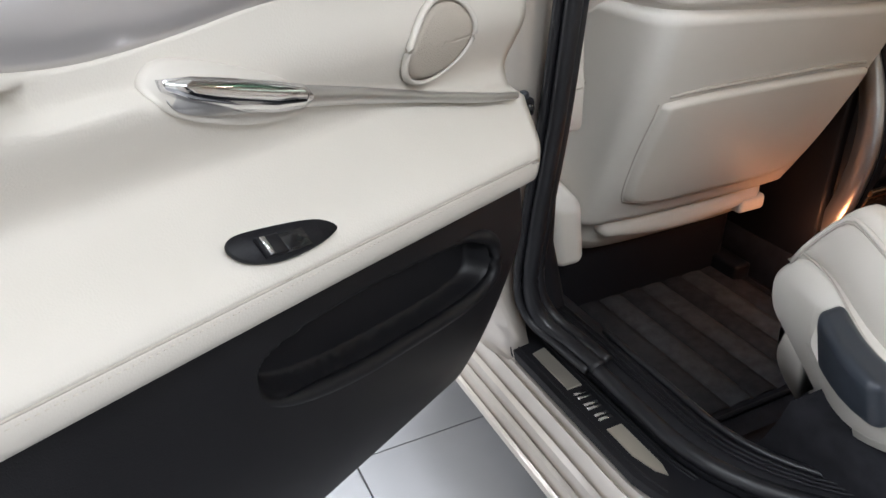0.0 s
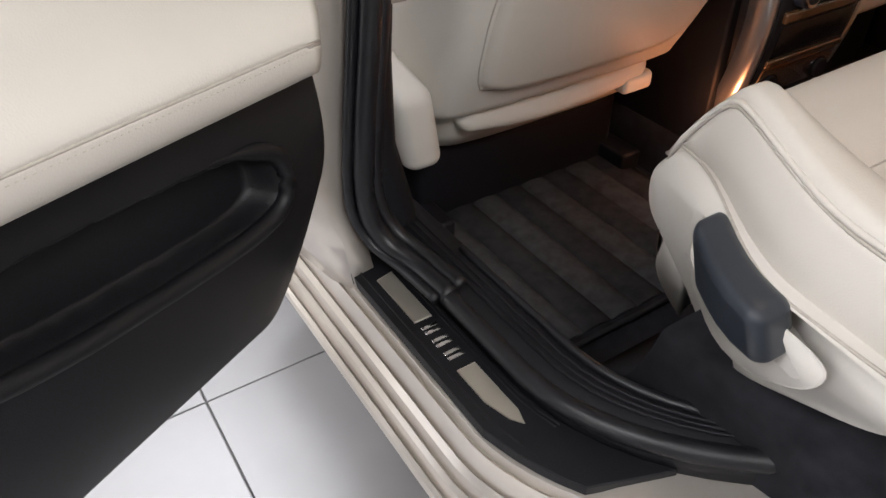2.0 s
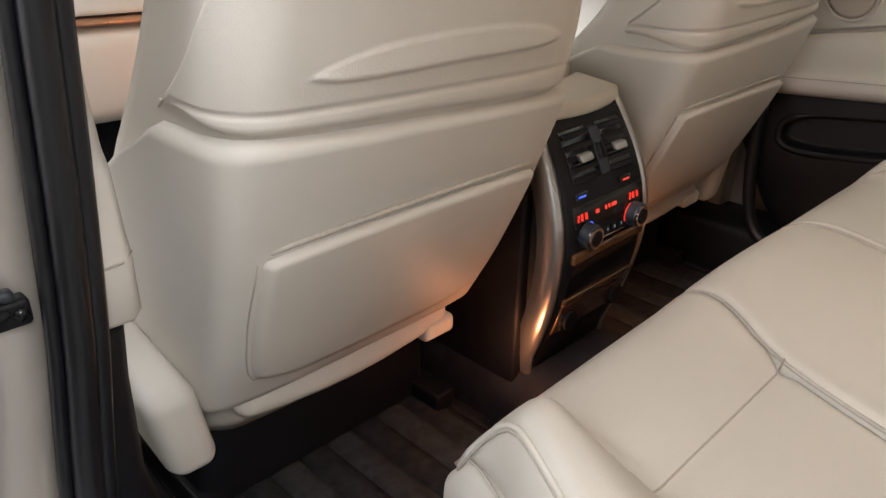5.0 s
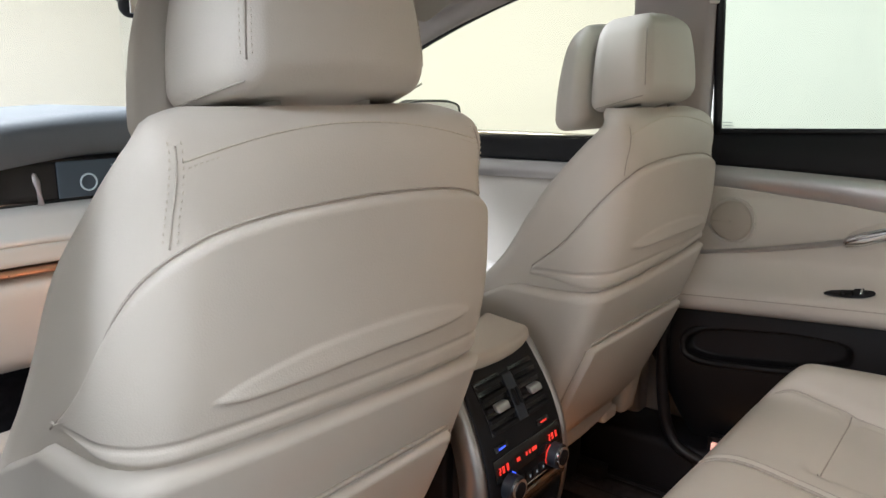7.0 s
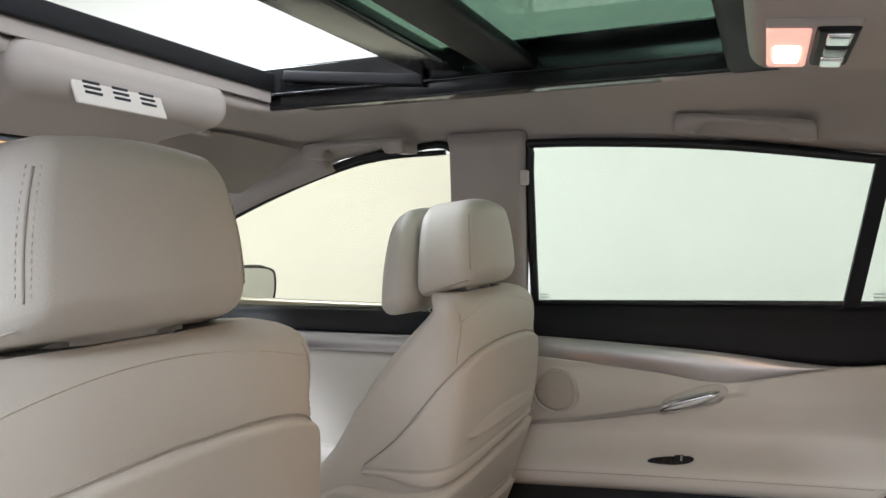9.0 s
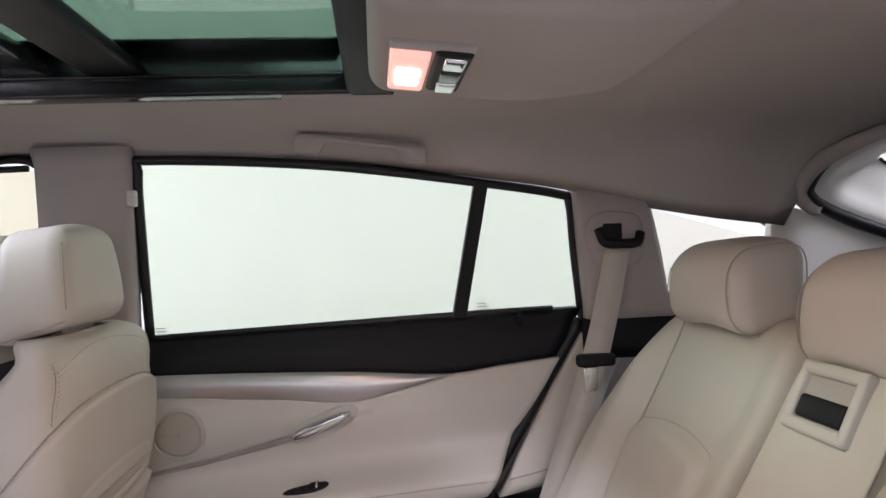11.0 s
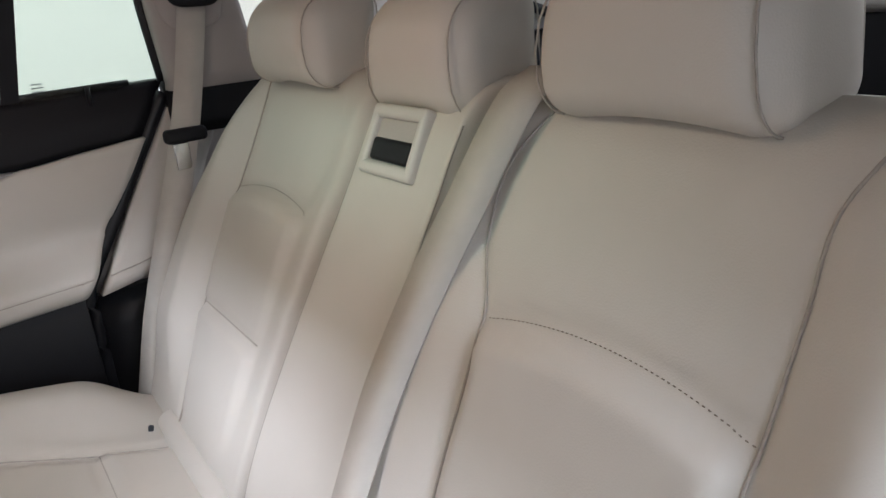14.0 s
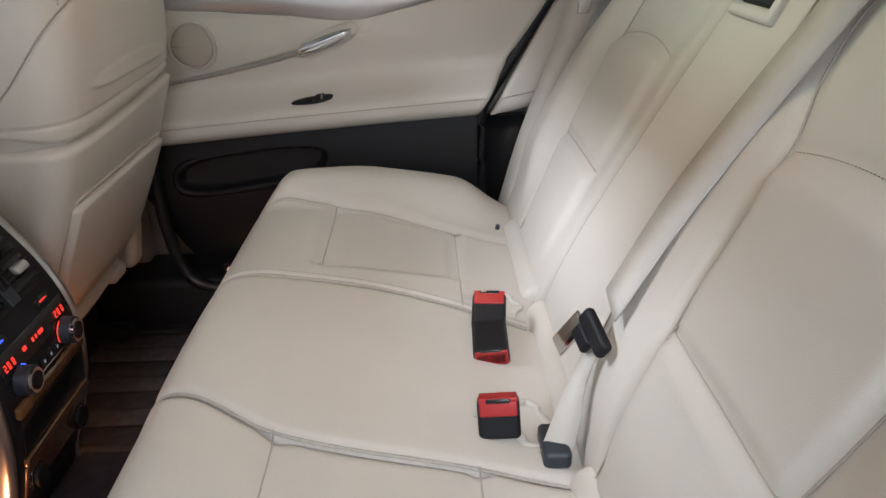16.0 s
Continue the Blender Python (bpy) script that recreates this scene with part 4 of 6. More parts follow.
# side wall behind the door gap
panel = thing("side_cushion", "cream leather side bolster beside the rear seat", "side panel")


def side_f(u, v):
    z = 0.80 + 0.325 * v
    y = door_rear(z) - 0.022 - (0.004 + 0.135 * u * (1.15 - 0.35 * v))
    z2 = z + 0.035 * u * (1 - v)
    return (0.655 + 0.045 * ease(v * 1.6) - 0.012 * math.sin(3.14 * u) + 0.02 * u, y, z2)


part("pad", sheet(side_f, 12, 16, (0.03, 0, 0)), LEATHER_DOOR, panel)
part("pad_seam", tube([Vector(side_f(k / 12, 0.10)) + Vector((-0.001, 0, 0)) for k in range(13)], 0.0014, 5), SEAM, panel)
tagged(part("trim_wheel_arch", sheet(lambda u, v: (0.684 + 0.02 * v, -0.674 - 0.50 * u, 0.40 + 0.38 * v + 0.02 * u), 8, 6, (0.04, 0, 0)), BLACK_SOFT), "black lining of the wheel arch beside the bench", kind="structure")
tagged(part("trim_rear_band", sheet(lambda u, v: (0.69 - 0.04 * u, -0.862 - 0.30 * u, 1.045 + 0.095 * v), 8, 4, (0.04, 0, 0)), BLACK), "black band below the rear pillar", kind="structure")
tagged(part("trim_side_lining", block((0.80, -1.95, 0.35), (0.83, 1.3, 1.10), 0.01), PAINT), "champagne painted outer body side", kind="structure")
tagged(part("trim_side_lining", block((-0.80, -1.95, 0.50), (-0.72, -0.92, 1.15), 0.02), PAINT), "champagne painted rear body side", kind="structure")


# ---- front seats ----
seat_profile = curve([(0.50, 0.115), (0.53, 0.100), (0.57, 0.078), (0.64, 0.042), (0.72, 0.006), (0.79, -0.024), (0.88, -0.056), (0.95, -0.076), (1.02, -0.089), (1.09, -0.092),
                      (1.12, -0.089), (1.145, -0.080), (1.158, -0.068), (1.165, -0.050)])
seat_half = curve([(0.50, 0.198), (0.56, 0.206), (0.64, 0.214), (0.75, 0.217), (0.88, 0.221), (0.95, 0.224), (1.03, 0.216), (1.08, 0.208), (1.12, 0.202), (1.14, 0.196), (1.155, 0.182), (1.162, 0.165), (1.166, 0.145)])
# how far the side bolster reaches forward at each height
seat_front = curve([(0.50, 0.30), (0.70, 0.25), (0.80, 0.205), (0.86, 0.165), (0.90, 0.130), (0.935, 0.098), (0.969, 0.076), (1.016, 0.048), (1.068, 0.010), (1.107, -0.024), (1.142, -0.054), (1.155, -0.048), (1.166, -0.038)])


def seat_plan(s, z, grow=0.0, r=0.05):
    """A point of the seat back and its outward direction, at arc length s from the middle of the rear."""
    a, w, yr = abs(s), seat_half(z) + grow, seat_profile(z) - grow
    r = min(r, max(0.006, (seat_front(z) - yr) * 0.6))
    flat = w - r
    if a < flat:
        x, y, nx, ny = a, yr + 0.005 * (a / flat) ** 4, 0.0, -1.0
    elif a < flat + r * math.pi / 2:
        t = (a - flat) / r
        x, y, nx, ny = flat + r * math.sin(t), yr + 0.005 + r * (1 - math.cos(t)), math.sin(t), -math.cos(t)
    else:
        f = a - flat - r * math.pi / 2
        x, y, nx, ny = w + 0.05 * f, yr + 0.005 + r + f, 1.0, 0.0
    return Vector((math.copysign(x, s), y, z)), Vector((math.copysign(nx, s), ny, 0))


def seat_back(x, z):
    """Rear surface of a front seat, about its own middle."""
    return seat_plan(x, z)[0].y


def seat_patch(top, bottom, wide, lift, edge, nu=44, nv=24, step=None, grow=0.0, r=0.05):
    """A raised panel on the seat back: top(s) and bottom(s) in height, wide(z) half its arc length."""
    def f(u, v):
        zc = 0.5 * (top(0) + bottom(0))
        e = 2 * u - 1
        s = e * wide(zc)
        for k in range(3):
            z = bottom(s) + max(0.002, top(s) - bottom(s)) * v
            s = e * wide(z)
        tall = max(0.002, top(s) - bottom(s))
        d = min((1 - abs(e)) * wide(z), v * tall, (1 - v) * tall)
        h = -0.004 + (lift + 0.004) * math.sqrt(max(0.0, 1 - (1 - min(1.0, d / edge)) ** 2))
        if step:
            h += step(s, z)
        p, n = seat_plan(s, z, grow, r)
        return p + n * h
    bm = bmesh.new()
    front = [[bm.verts.new(f(i / nu, j / nv)) for j in range(nv + 1)] for i in range(nu + 1)]
    for i in range(nu):
        for j in range(nv):
            bm.faces.new((front[i][j], front[i + 1][j], front[i + 1][j + 1], front[i][j + 1]))
    # the rim turns inward, so that the panel has a thickness
    ring = [front[i][0] for i in range(nu + 1)] + [front[nu][j] for j in range(1, nv + 1)] + [front[i][nv] for i in range(nu - 1, -1, -1)] + [front[0][j] for j in range(nv - 1, 0, -1)]
    inner = []
    for v in ring:
        p, n = seat_plan(v.co.x, v.co.z, grow, r)
        d = Vector((-v.co.x * 0.05, 0.010, 0))
        inner.append(bm.verts.new(v.co + d))
    for i in range(len(ring)):
        j = (i + 1) % len(ring)
        bm.faces.new((ring[i], ring[j], inner[j], inner[i]))
    return bm


def build_front_seat(label, outboard, lift):
    seat = thing("front_seat", label, "car seat", "front seats of the car")
    o = outboard[0]
    rings = []
    for i in range(46):
        z = 0.50 + (1.166 - 0.50) * (1 - (1 - i / 45) ** 1.5)
        yr, yf, w = seat_profile(z), seat_front(z), seat_half(z)
        r = min(0.05, max(0.006, (yf - yr) * 0.6))
        s_end = (w - r) + r * math.pi / 2 + max(0.0, yf - yr - r)
        half = [seat_plan(s_end * k / 26, z)[0] for k in range(27)]
        tip = half[-1]
        # front of the bolster rolls in to the hollow middle
        for k in range(1, 12):
            t = k / 11
            half.append(Vector((tip.x * (1 - t) + 0.016 * math.sin(math.pi * min(1, t * 2.5)) * (1 if z < 1.0 else 0.4), tip.y + 0.028 * math.sin(math.pi * min(1.0, t * 1.4)) - 0.02 * ease(t), z)))
        ring = half + [Vector((-p.x, p.y, p.z)) for p in half[-2:0:-1]]
        rings.append(ring)
    part("cover", loft(rings), LEATHER, seat, "cream leather cover")
    top_edge = curve([(0, 1.088), (0.10, 1.084), (0.160, 1.074), (0.19, 1.060), (0.215, 1.040), (0.25, 1.003), (0.285, 0.963), (0.322, 0.926)])
    step_line = lambda s: 0.907 + 0.055 * max(-0.2, min(0.2, s)) * o

    def relief(s, z):
        a = s / 0.158
        if abs(a) >= 1:
            return 0.0
        zc, h = 0.967 + 0.006 * (1 - a * a), 0.0135 * math.sqrt(1 - a * a * abs(a)) + 0.001
        d = (h - abs(z - zc)) / 0.0035
        # a shallow groove runs above the lower lip
        return 0.0050 * ease(d) * (0.35 + 0.65 * ease((zc + h - z) / (2 * h)))

    def upper_relief(s, z):
        return relief(s, z) - 0.0022 * groove(z - (0.934 + 0.03 * s * o), 0.004) + 0.0015 * ease((0.932 + 0.03 * s * o - z) / 0.01)
    part("upper_shell", seat_patch(lambda s: top_edge(abs(s)), lambda s: step_line(s) + 0.004 + 0.014 * ease((abs(s) - 0.2) / 0.1), lambda z: 0.322, 0.0085, 0.009, 120, 84, upper_relief), LEATHER, seat, "cream moulded seat back with a lens-shaped relief")
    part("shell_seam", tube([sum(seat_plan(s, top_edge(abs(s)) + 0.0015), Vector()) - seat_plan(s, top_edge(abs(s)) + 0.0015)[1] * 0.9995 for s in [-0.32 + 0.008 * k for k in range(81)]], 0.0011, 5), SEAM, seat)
    side_reach = curve([(0.54, 0.36), (0.62, 0.43), (0.72, 0.48), (0.80, 0.465), (0.86, 0.415), (0.905, 0.345), (0.93, 0.325)])
    part("lower_shell", seat_patch(step_line, lambda s: 0.566 + 0.10 * ease((abs(s) - 0.24) / 0.20), side_reach, 0.010, 0.007, 96, 40, None, 0.002, 0.026), CREAM_PLASTIC, seat, "cream lower seat back with a moulded edge")
    # map pocket
    pw = curve([(0.60, 0.156), (0.63, 0.180), (0.70, 0.193), (0.80, 0.196)])
    pt = lambda x: 0.808 - 0.010 * (abs(x) / 0.2) ** 4
    pb = lambda x: 0.600 + 0.02 * (abs(x) / 0.17) ** 6
    part("map_pocket", seat_patch(pt, pb, pw, 0.021, 0.010, 44, 26, None, 0.002, 0.026), LEATHER, seat, "cream leather map pocket")
    rim = [(x, seat_back(x, pt(x) + 0.006) - 0.0135, pt(x) + 0.004) for x in [-0.184 + 0.0184 * i for i in range(21)]]
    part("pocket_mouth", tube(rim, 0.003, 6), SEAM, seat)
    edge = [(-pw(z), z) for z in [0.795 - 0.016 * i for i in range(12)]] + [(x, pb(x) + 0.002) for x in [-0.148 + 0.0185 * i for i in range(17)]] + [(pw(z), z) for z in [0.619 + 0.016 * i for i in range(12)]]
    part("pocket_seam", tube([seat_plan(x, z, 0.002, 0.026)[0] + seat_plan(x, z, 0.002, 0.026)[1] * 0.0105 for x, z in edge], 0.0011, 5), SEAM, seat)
    # seams with twin stitching on the shoulders
    for s in (-1, 1):
        at = lambda z, e=0.0, out=0.0: seat_plan(s * (0.188 - 0.012 * (z - 1.074) / 0.07 + e), z)[0] + seat_plan(s * 0.188, z)[1] * out
        part("shoulder_seam", tube([at(1.068 + 0.0038 * k) for k in range(20)], 0.0008, 5), SEAM, seat)
        for e in (-0.005, 0.005):
            part("stitching", stitches([at(1.068 + 0.0019 * k, e, 0.0008) for k in range(40)], 0.0044, 0.0011, None), THREAD, seat)
    top_seam = []
    for k in range(57):
        x = -0.174 + 0.348 * k / 56
        z = 1.1515 - 0.75 * x * x
        top_seam.append(seat_plan(x, z)[0])
    part("top_seam", tube(top_seam, 0.0008, 5), THREAD, seat)
    part("top_stitching", stitches(smooth_line([p + Vector((0, -0.0012, -0.005)) for p in top_seam], 4), 0.0044, 0.0011, None), THREAD, seat)
    # lower apron, tab, side recliner covers, seat cushion and base
    part("apron", rbox(0.35, 0.09, 0.052, 0.022, 6, 4, lambda v: Vector((v.x - 0.004, v.y + 0.122 + 0.2 * v.z, v.z + 0.546 + 0.02 * (v.x / 0.18) ** 2))), LEATHER, seat)
    part("tab", block((0.118, 0.074, 0.518), (0.178, 0.125, 0.548), 0.009, corner=3), CREAM_PLASTIC, seat)
    for s in outboard:
        part("recliner_cover", rbox(0.060, 0.20, 0.126, 0.021, 4, 5, lambda v: Vector((s * 0.246 + v.x + s * 0.014 * (v.z / 0.07), 0.165 + v.y - 0.10 * v.z, 0.588 + v.z + 0.22 * v.y))), CREAM_PLASTIC, seat, "cream plastic hinge cover")
    part("seat_cushion", rbox(0.52, 0.50, 0.15, 0.055, 6, 4, lambda v: Vector((v.x, v.y + 0.42, v.z + 0.60 + 0.06 * v.y + 0.03 * (abs(v.x) / 0.26) ** 3))), LEATHER, seat)
    part("base", block((-0.20, 0.16, 0.34), (0.20, 0.60, 0.53), 0.02), BLACK, seat)
    for s in (-1, 1):
        part("seat_rail", block((s * 0.19 - 0.02, 0.10, 0.345), (s * 0.19 + 0.02, 0.66, 0.385), 0.006), BLACK, seat)
    # headrest: rear block, front pad, posts
    hw = 0.133

    def head(v, y0, d, h, z0):
        k = max(0.0, min(1.0, v.z / h + 0.5))
        f = max(0.0, min(1.0, v.y / d + 0.5))
        x = v.x * (1 - 0.235 * k ** 2.8) * (1 - (0.19 * (1 - f) ** 1.5 if y0 < 0 else 0.10 * f ** 2))
        y = v.y + y0 + 0.016 * k ** 2 * (1 - f) + 0.010 * (x / hw) ** 2 * (1 - f) - (0.012 * k ** 2 * f if y0 > 0 else 0.0)
        z = z0 + v.z - (0.030 * f * (1 - k) if y0 < 0 else 0.012 * f * (1 - k)) - (0.010 * f * k if y0 < 0 else 0.022 * f * k) - 0.016 * (x / hw) ** 2 * k
        return Vector((x, y, z))
    block_at = lambda v: head(v, -0.031, 0.098, 0.136, 1.250)
    pad_at = lambda v: head(v, 0.050, 0.076, 0.176, 1.222)
    part("headrest", rbox(2 * hw, 0.098, 0.136, 0.024, 10, 6, block_at), LEATHER, seat, "cream leather headrest")
    part("headrest_pad", rbox(2 * hw + 0.010, 0.076, 0.176, 0.028, 10, 6, pad_at), LEATHER, seat)
    c = 0.024 * 0.2929
    for s in (-1, 1):
        part("post", tube([(s * 0.055, -0.030, 1.08), (s * 0.055, -0.032, 1.205)], 0.0058, 10), CHROME, seat, "chrome headrest post")
        part("post_sleeve", tube([(s * 0.055, -0.030, 1.08), (s * 0.055, -0.030, 1.171)], 0.010, 10), CREAM_PLASTIC, seat)
        # side piping of the headrest: up the rear corner, and forward along the foot
        up = [block_at(Vector((s * (hw - c + 0.0004), -0.049 + c - 0.0004, -0.045 + 0.0075 * k))) for k in range(13)]
        part("headrest_seam", tube(up, 0.0010, 5), SEAM, seat)
        part("headrest_seam", tube([block_at(Vector((s * (hw - c + 0.0004), -0.040 + 0.0075 * k, -0.068 + c - 0.0004))) for k in range(11)], 0.0010, 5), SEAM, seat)
        for e in (-0.0045, 0.0045):
            part("headrest_stitching", stitches([p + Vector((s * e * 0.7, e * 0.7, 0)) for p in smooth_line(up, 4)], 0.0044, 0.0010, None), THREAD, seat)
    # the back is raised by its own adjuster
    for ob in seat.children:
        for v in ob.data.vertices:
            v.co.z += lift * ease((v.co.z - 0.97) / 0.08)
    return seat


left_seat = build_front_seat("cream leather front seat with map pocket, beside the open door", (-1,), 0.022)
left_seat.location = (-0.358, 0, 0)
right_seat = build_front_seat("cream leather front seat with map pocket across the tunnel", (1,), 0.010)
right_seat.location = (0.388, 0, 0)


# ---- rear bench ----
bench = thing("bench_seat", "cream leather rear bench with three backrests and headrests", "car seat")
bench_top = curve([(-0.74, 0.632), (-0.66, 0.645), (-0.58, 0.664), (-0.46, 0.684), (-0.36, 0.697), (-0.30, 0.702), (-0.26, 0.692), (-0.238, 0.670), (-0.225, 0.635)])


def inset(x, y, x0, x1, y0, y1):
    """0 outside a rectangular inset, 1 well inside, with a soft border."""
    d = min(x - x0, x1 - x, y - y0, y1 - y)
    return ease(d / 0.016 + 0.5)


split_left = curve([(-0.74, -0.232), (-0.58, -0.217), (-0.45, -0.205), (-0.374, -0.186), (-0.32, -0.150), (-0.28, -0.126), (-0.225, -0.108)])
split_right = curve([(-0.74, 0.055), (-0.66, 0.085), (-0.59, 0.108), (-0.52, 0.130), (-0.45, 0.147), (-0.31, 0.162), (-0.225, 0.168)])
seam_outer = curve([(-0.74, 0.37), (-0.59, 0.398), (-0.48, 0.436), (-0.38, 0.449), (-0.32, 0.462), (-0.24, 0.492)])


def cushion_z(x, y):
    ax = abs(x)
    z = bench_top(y)
    z += 0.046 * ease((ax - 0.42) / 0.11) * ease((-0.235 - y) / 0.07) * ease((y + 0.72) / 0.12) - 0.10 * max(0.0, (ax - 0.555) / 0.05) ** 2
    z += 0.006 * (1 - min(1, (x / 0.17) ** 2)) if ax < 0.17 else 0.0
    inner, outer = (-split_left(y), seam_outer(y)) if x < 0 else (max(0.205, split_right(y)), seam_outer(y))
    if ax > inner:
        z -= 0.008 * inset(ax, y, inner + 0.004, outer, -0.592, -0.381)
        z -= 0.007 * groove(ax - outer, 0.012)
        if inner < ax < outer:
            z -= 0.008 * groove(y + 0.381, 0.013) + 0.006 * groove(y + 0.592, 0.012)
    return z


def flank(x, y):
    """The outer flanks draw in towards the front."""
    return x - math.copysign(0.075 * ease((abs(x) - 0.40) / 0.15) * ease((y + 0.46) / 0.22), x)


def cushion(name, x0, x1, label="", nu=50, nv=70):
    """x0 and x1: the two borders of the cushion, by y."""
    def f(u, v):
        k = v * 1.28
        y = -0.735 + (0.735 - 0.225) * min(1.0, k)
        a, b = x0(y), x1(y)
        x = a + (b - a) * u
        e = min(u, 1 - u) * (b - a)
        drop = 0.009 * (1 - min(1.0, e / 0.010)) ** 2
        front = 0.012 * math.cos(x / 0.6 * 1.4)
        if k <= 1.0:
            return (flank(x, y), y + front * ease((k - 0.6) / 0.4), cushion_z(x, y) - drop)
        t = (k - 1.0) / 0.28
        z1 = cushion_z(x, -0.225) - drop
        return (flank(x, -0.225), -0.225 + front - 0.004 - 0.045 * t ** 1.6 + 0.008 * math.sin(3.1 * t), z1 - (0.15 - 0.09 * ease((-x - 0.40) / 0.12)) * t)
    return part(name, sheet(f, nu, nv, (0, -0.01, -0.10)), LEATHER, bench, label)


cushion("cushion", lambda y: -0.560, lambda y: split_left(y) - 0.001, "wide cream leather seat cushion with inset panel")
cushion("centre_cushion", lambda y: split_left(y) + 0.001, lambda y: split_right(y) - 0.002, "plain centre cushion")
cushion("cushion", lambda y: split_right(y) + 0.002, lambda y: 0.600, "wide cream leather seat cushion with inset panel")


def on_cushion(x, y, up=0.0006):
    k = (y + 0.735) / 0.51
    return (flank(x, y), y + 0.012 * math.cos(x / 0.6 * 1.4) * ease((k - 0.6) / 0.4), cushion_z(x, y) + up)


for s in (-1, 1):
    rear_x = (-split_left(-0.592)) if s < 0 else 0.112
    front_x = (-split_left(-0.381)) if s < 0 else 0.205
    seam_out = [on_cushion(s * seam_outer(y), y, 0.0008) for y in [-0.70 + 0.012 * i for i in range(39)]]
    cross = [on_cushion(s * (front_x + (seam_outer(-0.381) - front_x) * i / 20), -0.381) for i in range(21)]
    cross2 = [on_cushion(s * (rear_x + (seam_outer(-0.592) - rear_x) * i / 20), -0.592) for i in range(21)]
    for line, r in ((seam_out, 0.0012), (cross, 0.0011), (cross2, 0.0011)):
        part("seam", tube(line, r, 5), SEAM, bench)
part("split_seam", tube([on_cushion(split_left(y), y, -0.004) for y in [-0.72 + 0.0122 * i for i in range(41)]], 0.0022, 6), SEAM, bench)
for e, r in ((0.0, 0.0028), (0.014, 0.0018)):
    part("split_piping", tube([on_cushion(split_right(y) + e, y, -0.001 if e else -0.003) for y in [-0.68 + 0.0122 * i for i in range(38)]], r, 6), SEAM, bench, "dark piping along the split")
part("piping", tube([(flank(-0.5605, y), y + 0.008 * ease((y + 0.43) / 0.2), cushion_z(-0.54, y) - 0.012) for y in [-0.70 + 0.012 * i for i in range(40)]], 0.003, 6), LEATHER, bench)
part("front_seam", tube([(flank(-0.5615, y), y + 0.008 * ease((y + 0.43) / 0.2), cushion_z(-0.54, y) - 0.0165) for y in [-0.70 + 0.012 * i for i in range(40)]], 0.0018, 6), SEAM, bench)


# padded side of the near cushion and its plastic shell
def side_x(y):
    return -0.592 + 0.098 * ease((y + 0.44) / 0.21)


def side_pad(u, v):
    y = -0.230 - 0.50 * u
    zt = cushion_z(-0.54, min(y, -0.232)) - 0.014
    return (flank(-0.561, y) * (1 - v) + (side_x(y) + 0.022) * v - 0.006 * math.sin(3.1 * v), y + 0.004 + 0.008 * math.sin(3 * v) * (1 - u), zt * (1 - v) + (0.646 - 0.022 * u) * v)


part("side_pad", sheet(side_pad, 30, 10, (0.05, 0, 0)), LEATHER, bench)
shell = outline([(-0.250, 0.657), (-0.217, 0.634), (-0.205, 0.602), (-0.220, 0.566), (-0.268, 0.543), (-0.324, 0.538), (-0.405, 0.556), (-0.47, 0.576), (-0.531, 0.598), (-0.562, 0.622), (-0.562, 0.637), (-0.48, 0.650), (-0.35, 0.661)], 5)


def bent(bm):
    for v in bm.verts:
        v.co.x += side_x(v.co.y) + 0.592
    return bm


# solid tube above the shell, its dark colour stands in for a thin shadow
part("shell_gap", tube([(side_x(y) + 0.006, y, zt + 0.0015) for y, zt in [(-0.240 - 0.0125 * k, 0.6600 - 0.0160 * ease((0.0125 * k - 0.06) / 0.26)) for k in range(27)]], 0.0016, 6), SEAM, bench, "darker line standing in for the shade above the side shell")
part("side_shell", bent(slab(shell, -0.545, -0.590, "x", 0.008)), CREAM_PLASTIC, bench, "cream plastic side shell")
hollow = outline([(-0.300, 0.638), (-0.272, 0.600), (-0.290, 0.568), (-0.36, 0.560), (-0.44, 0.578), (-0.478, 0.600), (-0.478, 0.628), (-0.40, 0.640)], 5)
part("shell_recess", bent(slab(hollow, -0.590, -0.5935, "x", 0.003)), CREAM_PLASTIC, bench)


def lever(v):
    k = (0.056 - v.y) / 0.112
    y = -0.390 + v.y
    x = side_x(y) - 0.006 + v.x - 0.008 * (v.z / 0.03)
    return Vector((x, y + 0.10 * v.z, 0.627 + v.z * (1.10 - 0.28 * k) + 0.004 * k))


part("adjuster_lever", rbox(0.046, 0.112, 0.072, 0.014, 4, 5, lever), KNOB, bench, "slate grey seat adjuster lever")
part("isofix_flap", rbox(0.29, 0.05, 0.048, 0.016, 4, 4, lambda v: Vector((v.x + 0.315, v.y - 0.708 - 0.35 * v.z, v.z + 0.634))), LEATHER, bench, "cream flap between cushion and backrest")
part("isofix_flap", rbox(0.32, 0.05, 0.048, 0.016, 4, 4, lambda v: Vector((v.x - 0.37, v.y - 0.708 - 0.35 * v.z, v.z + 0.634))), LEATHER, bench, "cream flap between cushion and backrest")
part("centre_flap", rbox(0.26, 0.045, 0.052, 0.016, 4, 4, lambda v: Vector((v.x + 0.005, v.y - 0.706 - 0.3 * v.z, v.z + 0.636))), LEATHER, bench)
for x in (0.415, -0.30):
    part("isofix_button", tube([(x, -0.674, 0.655), (x, -0.668, 0.657)], 0.005, 10), KNOB, bench, "small round grey button")

# ---- rear backrests ----
back_y = curve([(0.60, -0.695), (0.66, -0.708), (0.72, -0.727), (0.79, -0.757), (0.88, -0.802), (0.97, -0.850), (1.05, -0.893), (1.10, -0.918), (1.135, -0.940), (1.155, -0.962), (1.162, -0.99)])


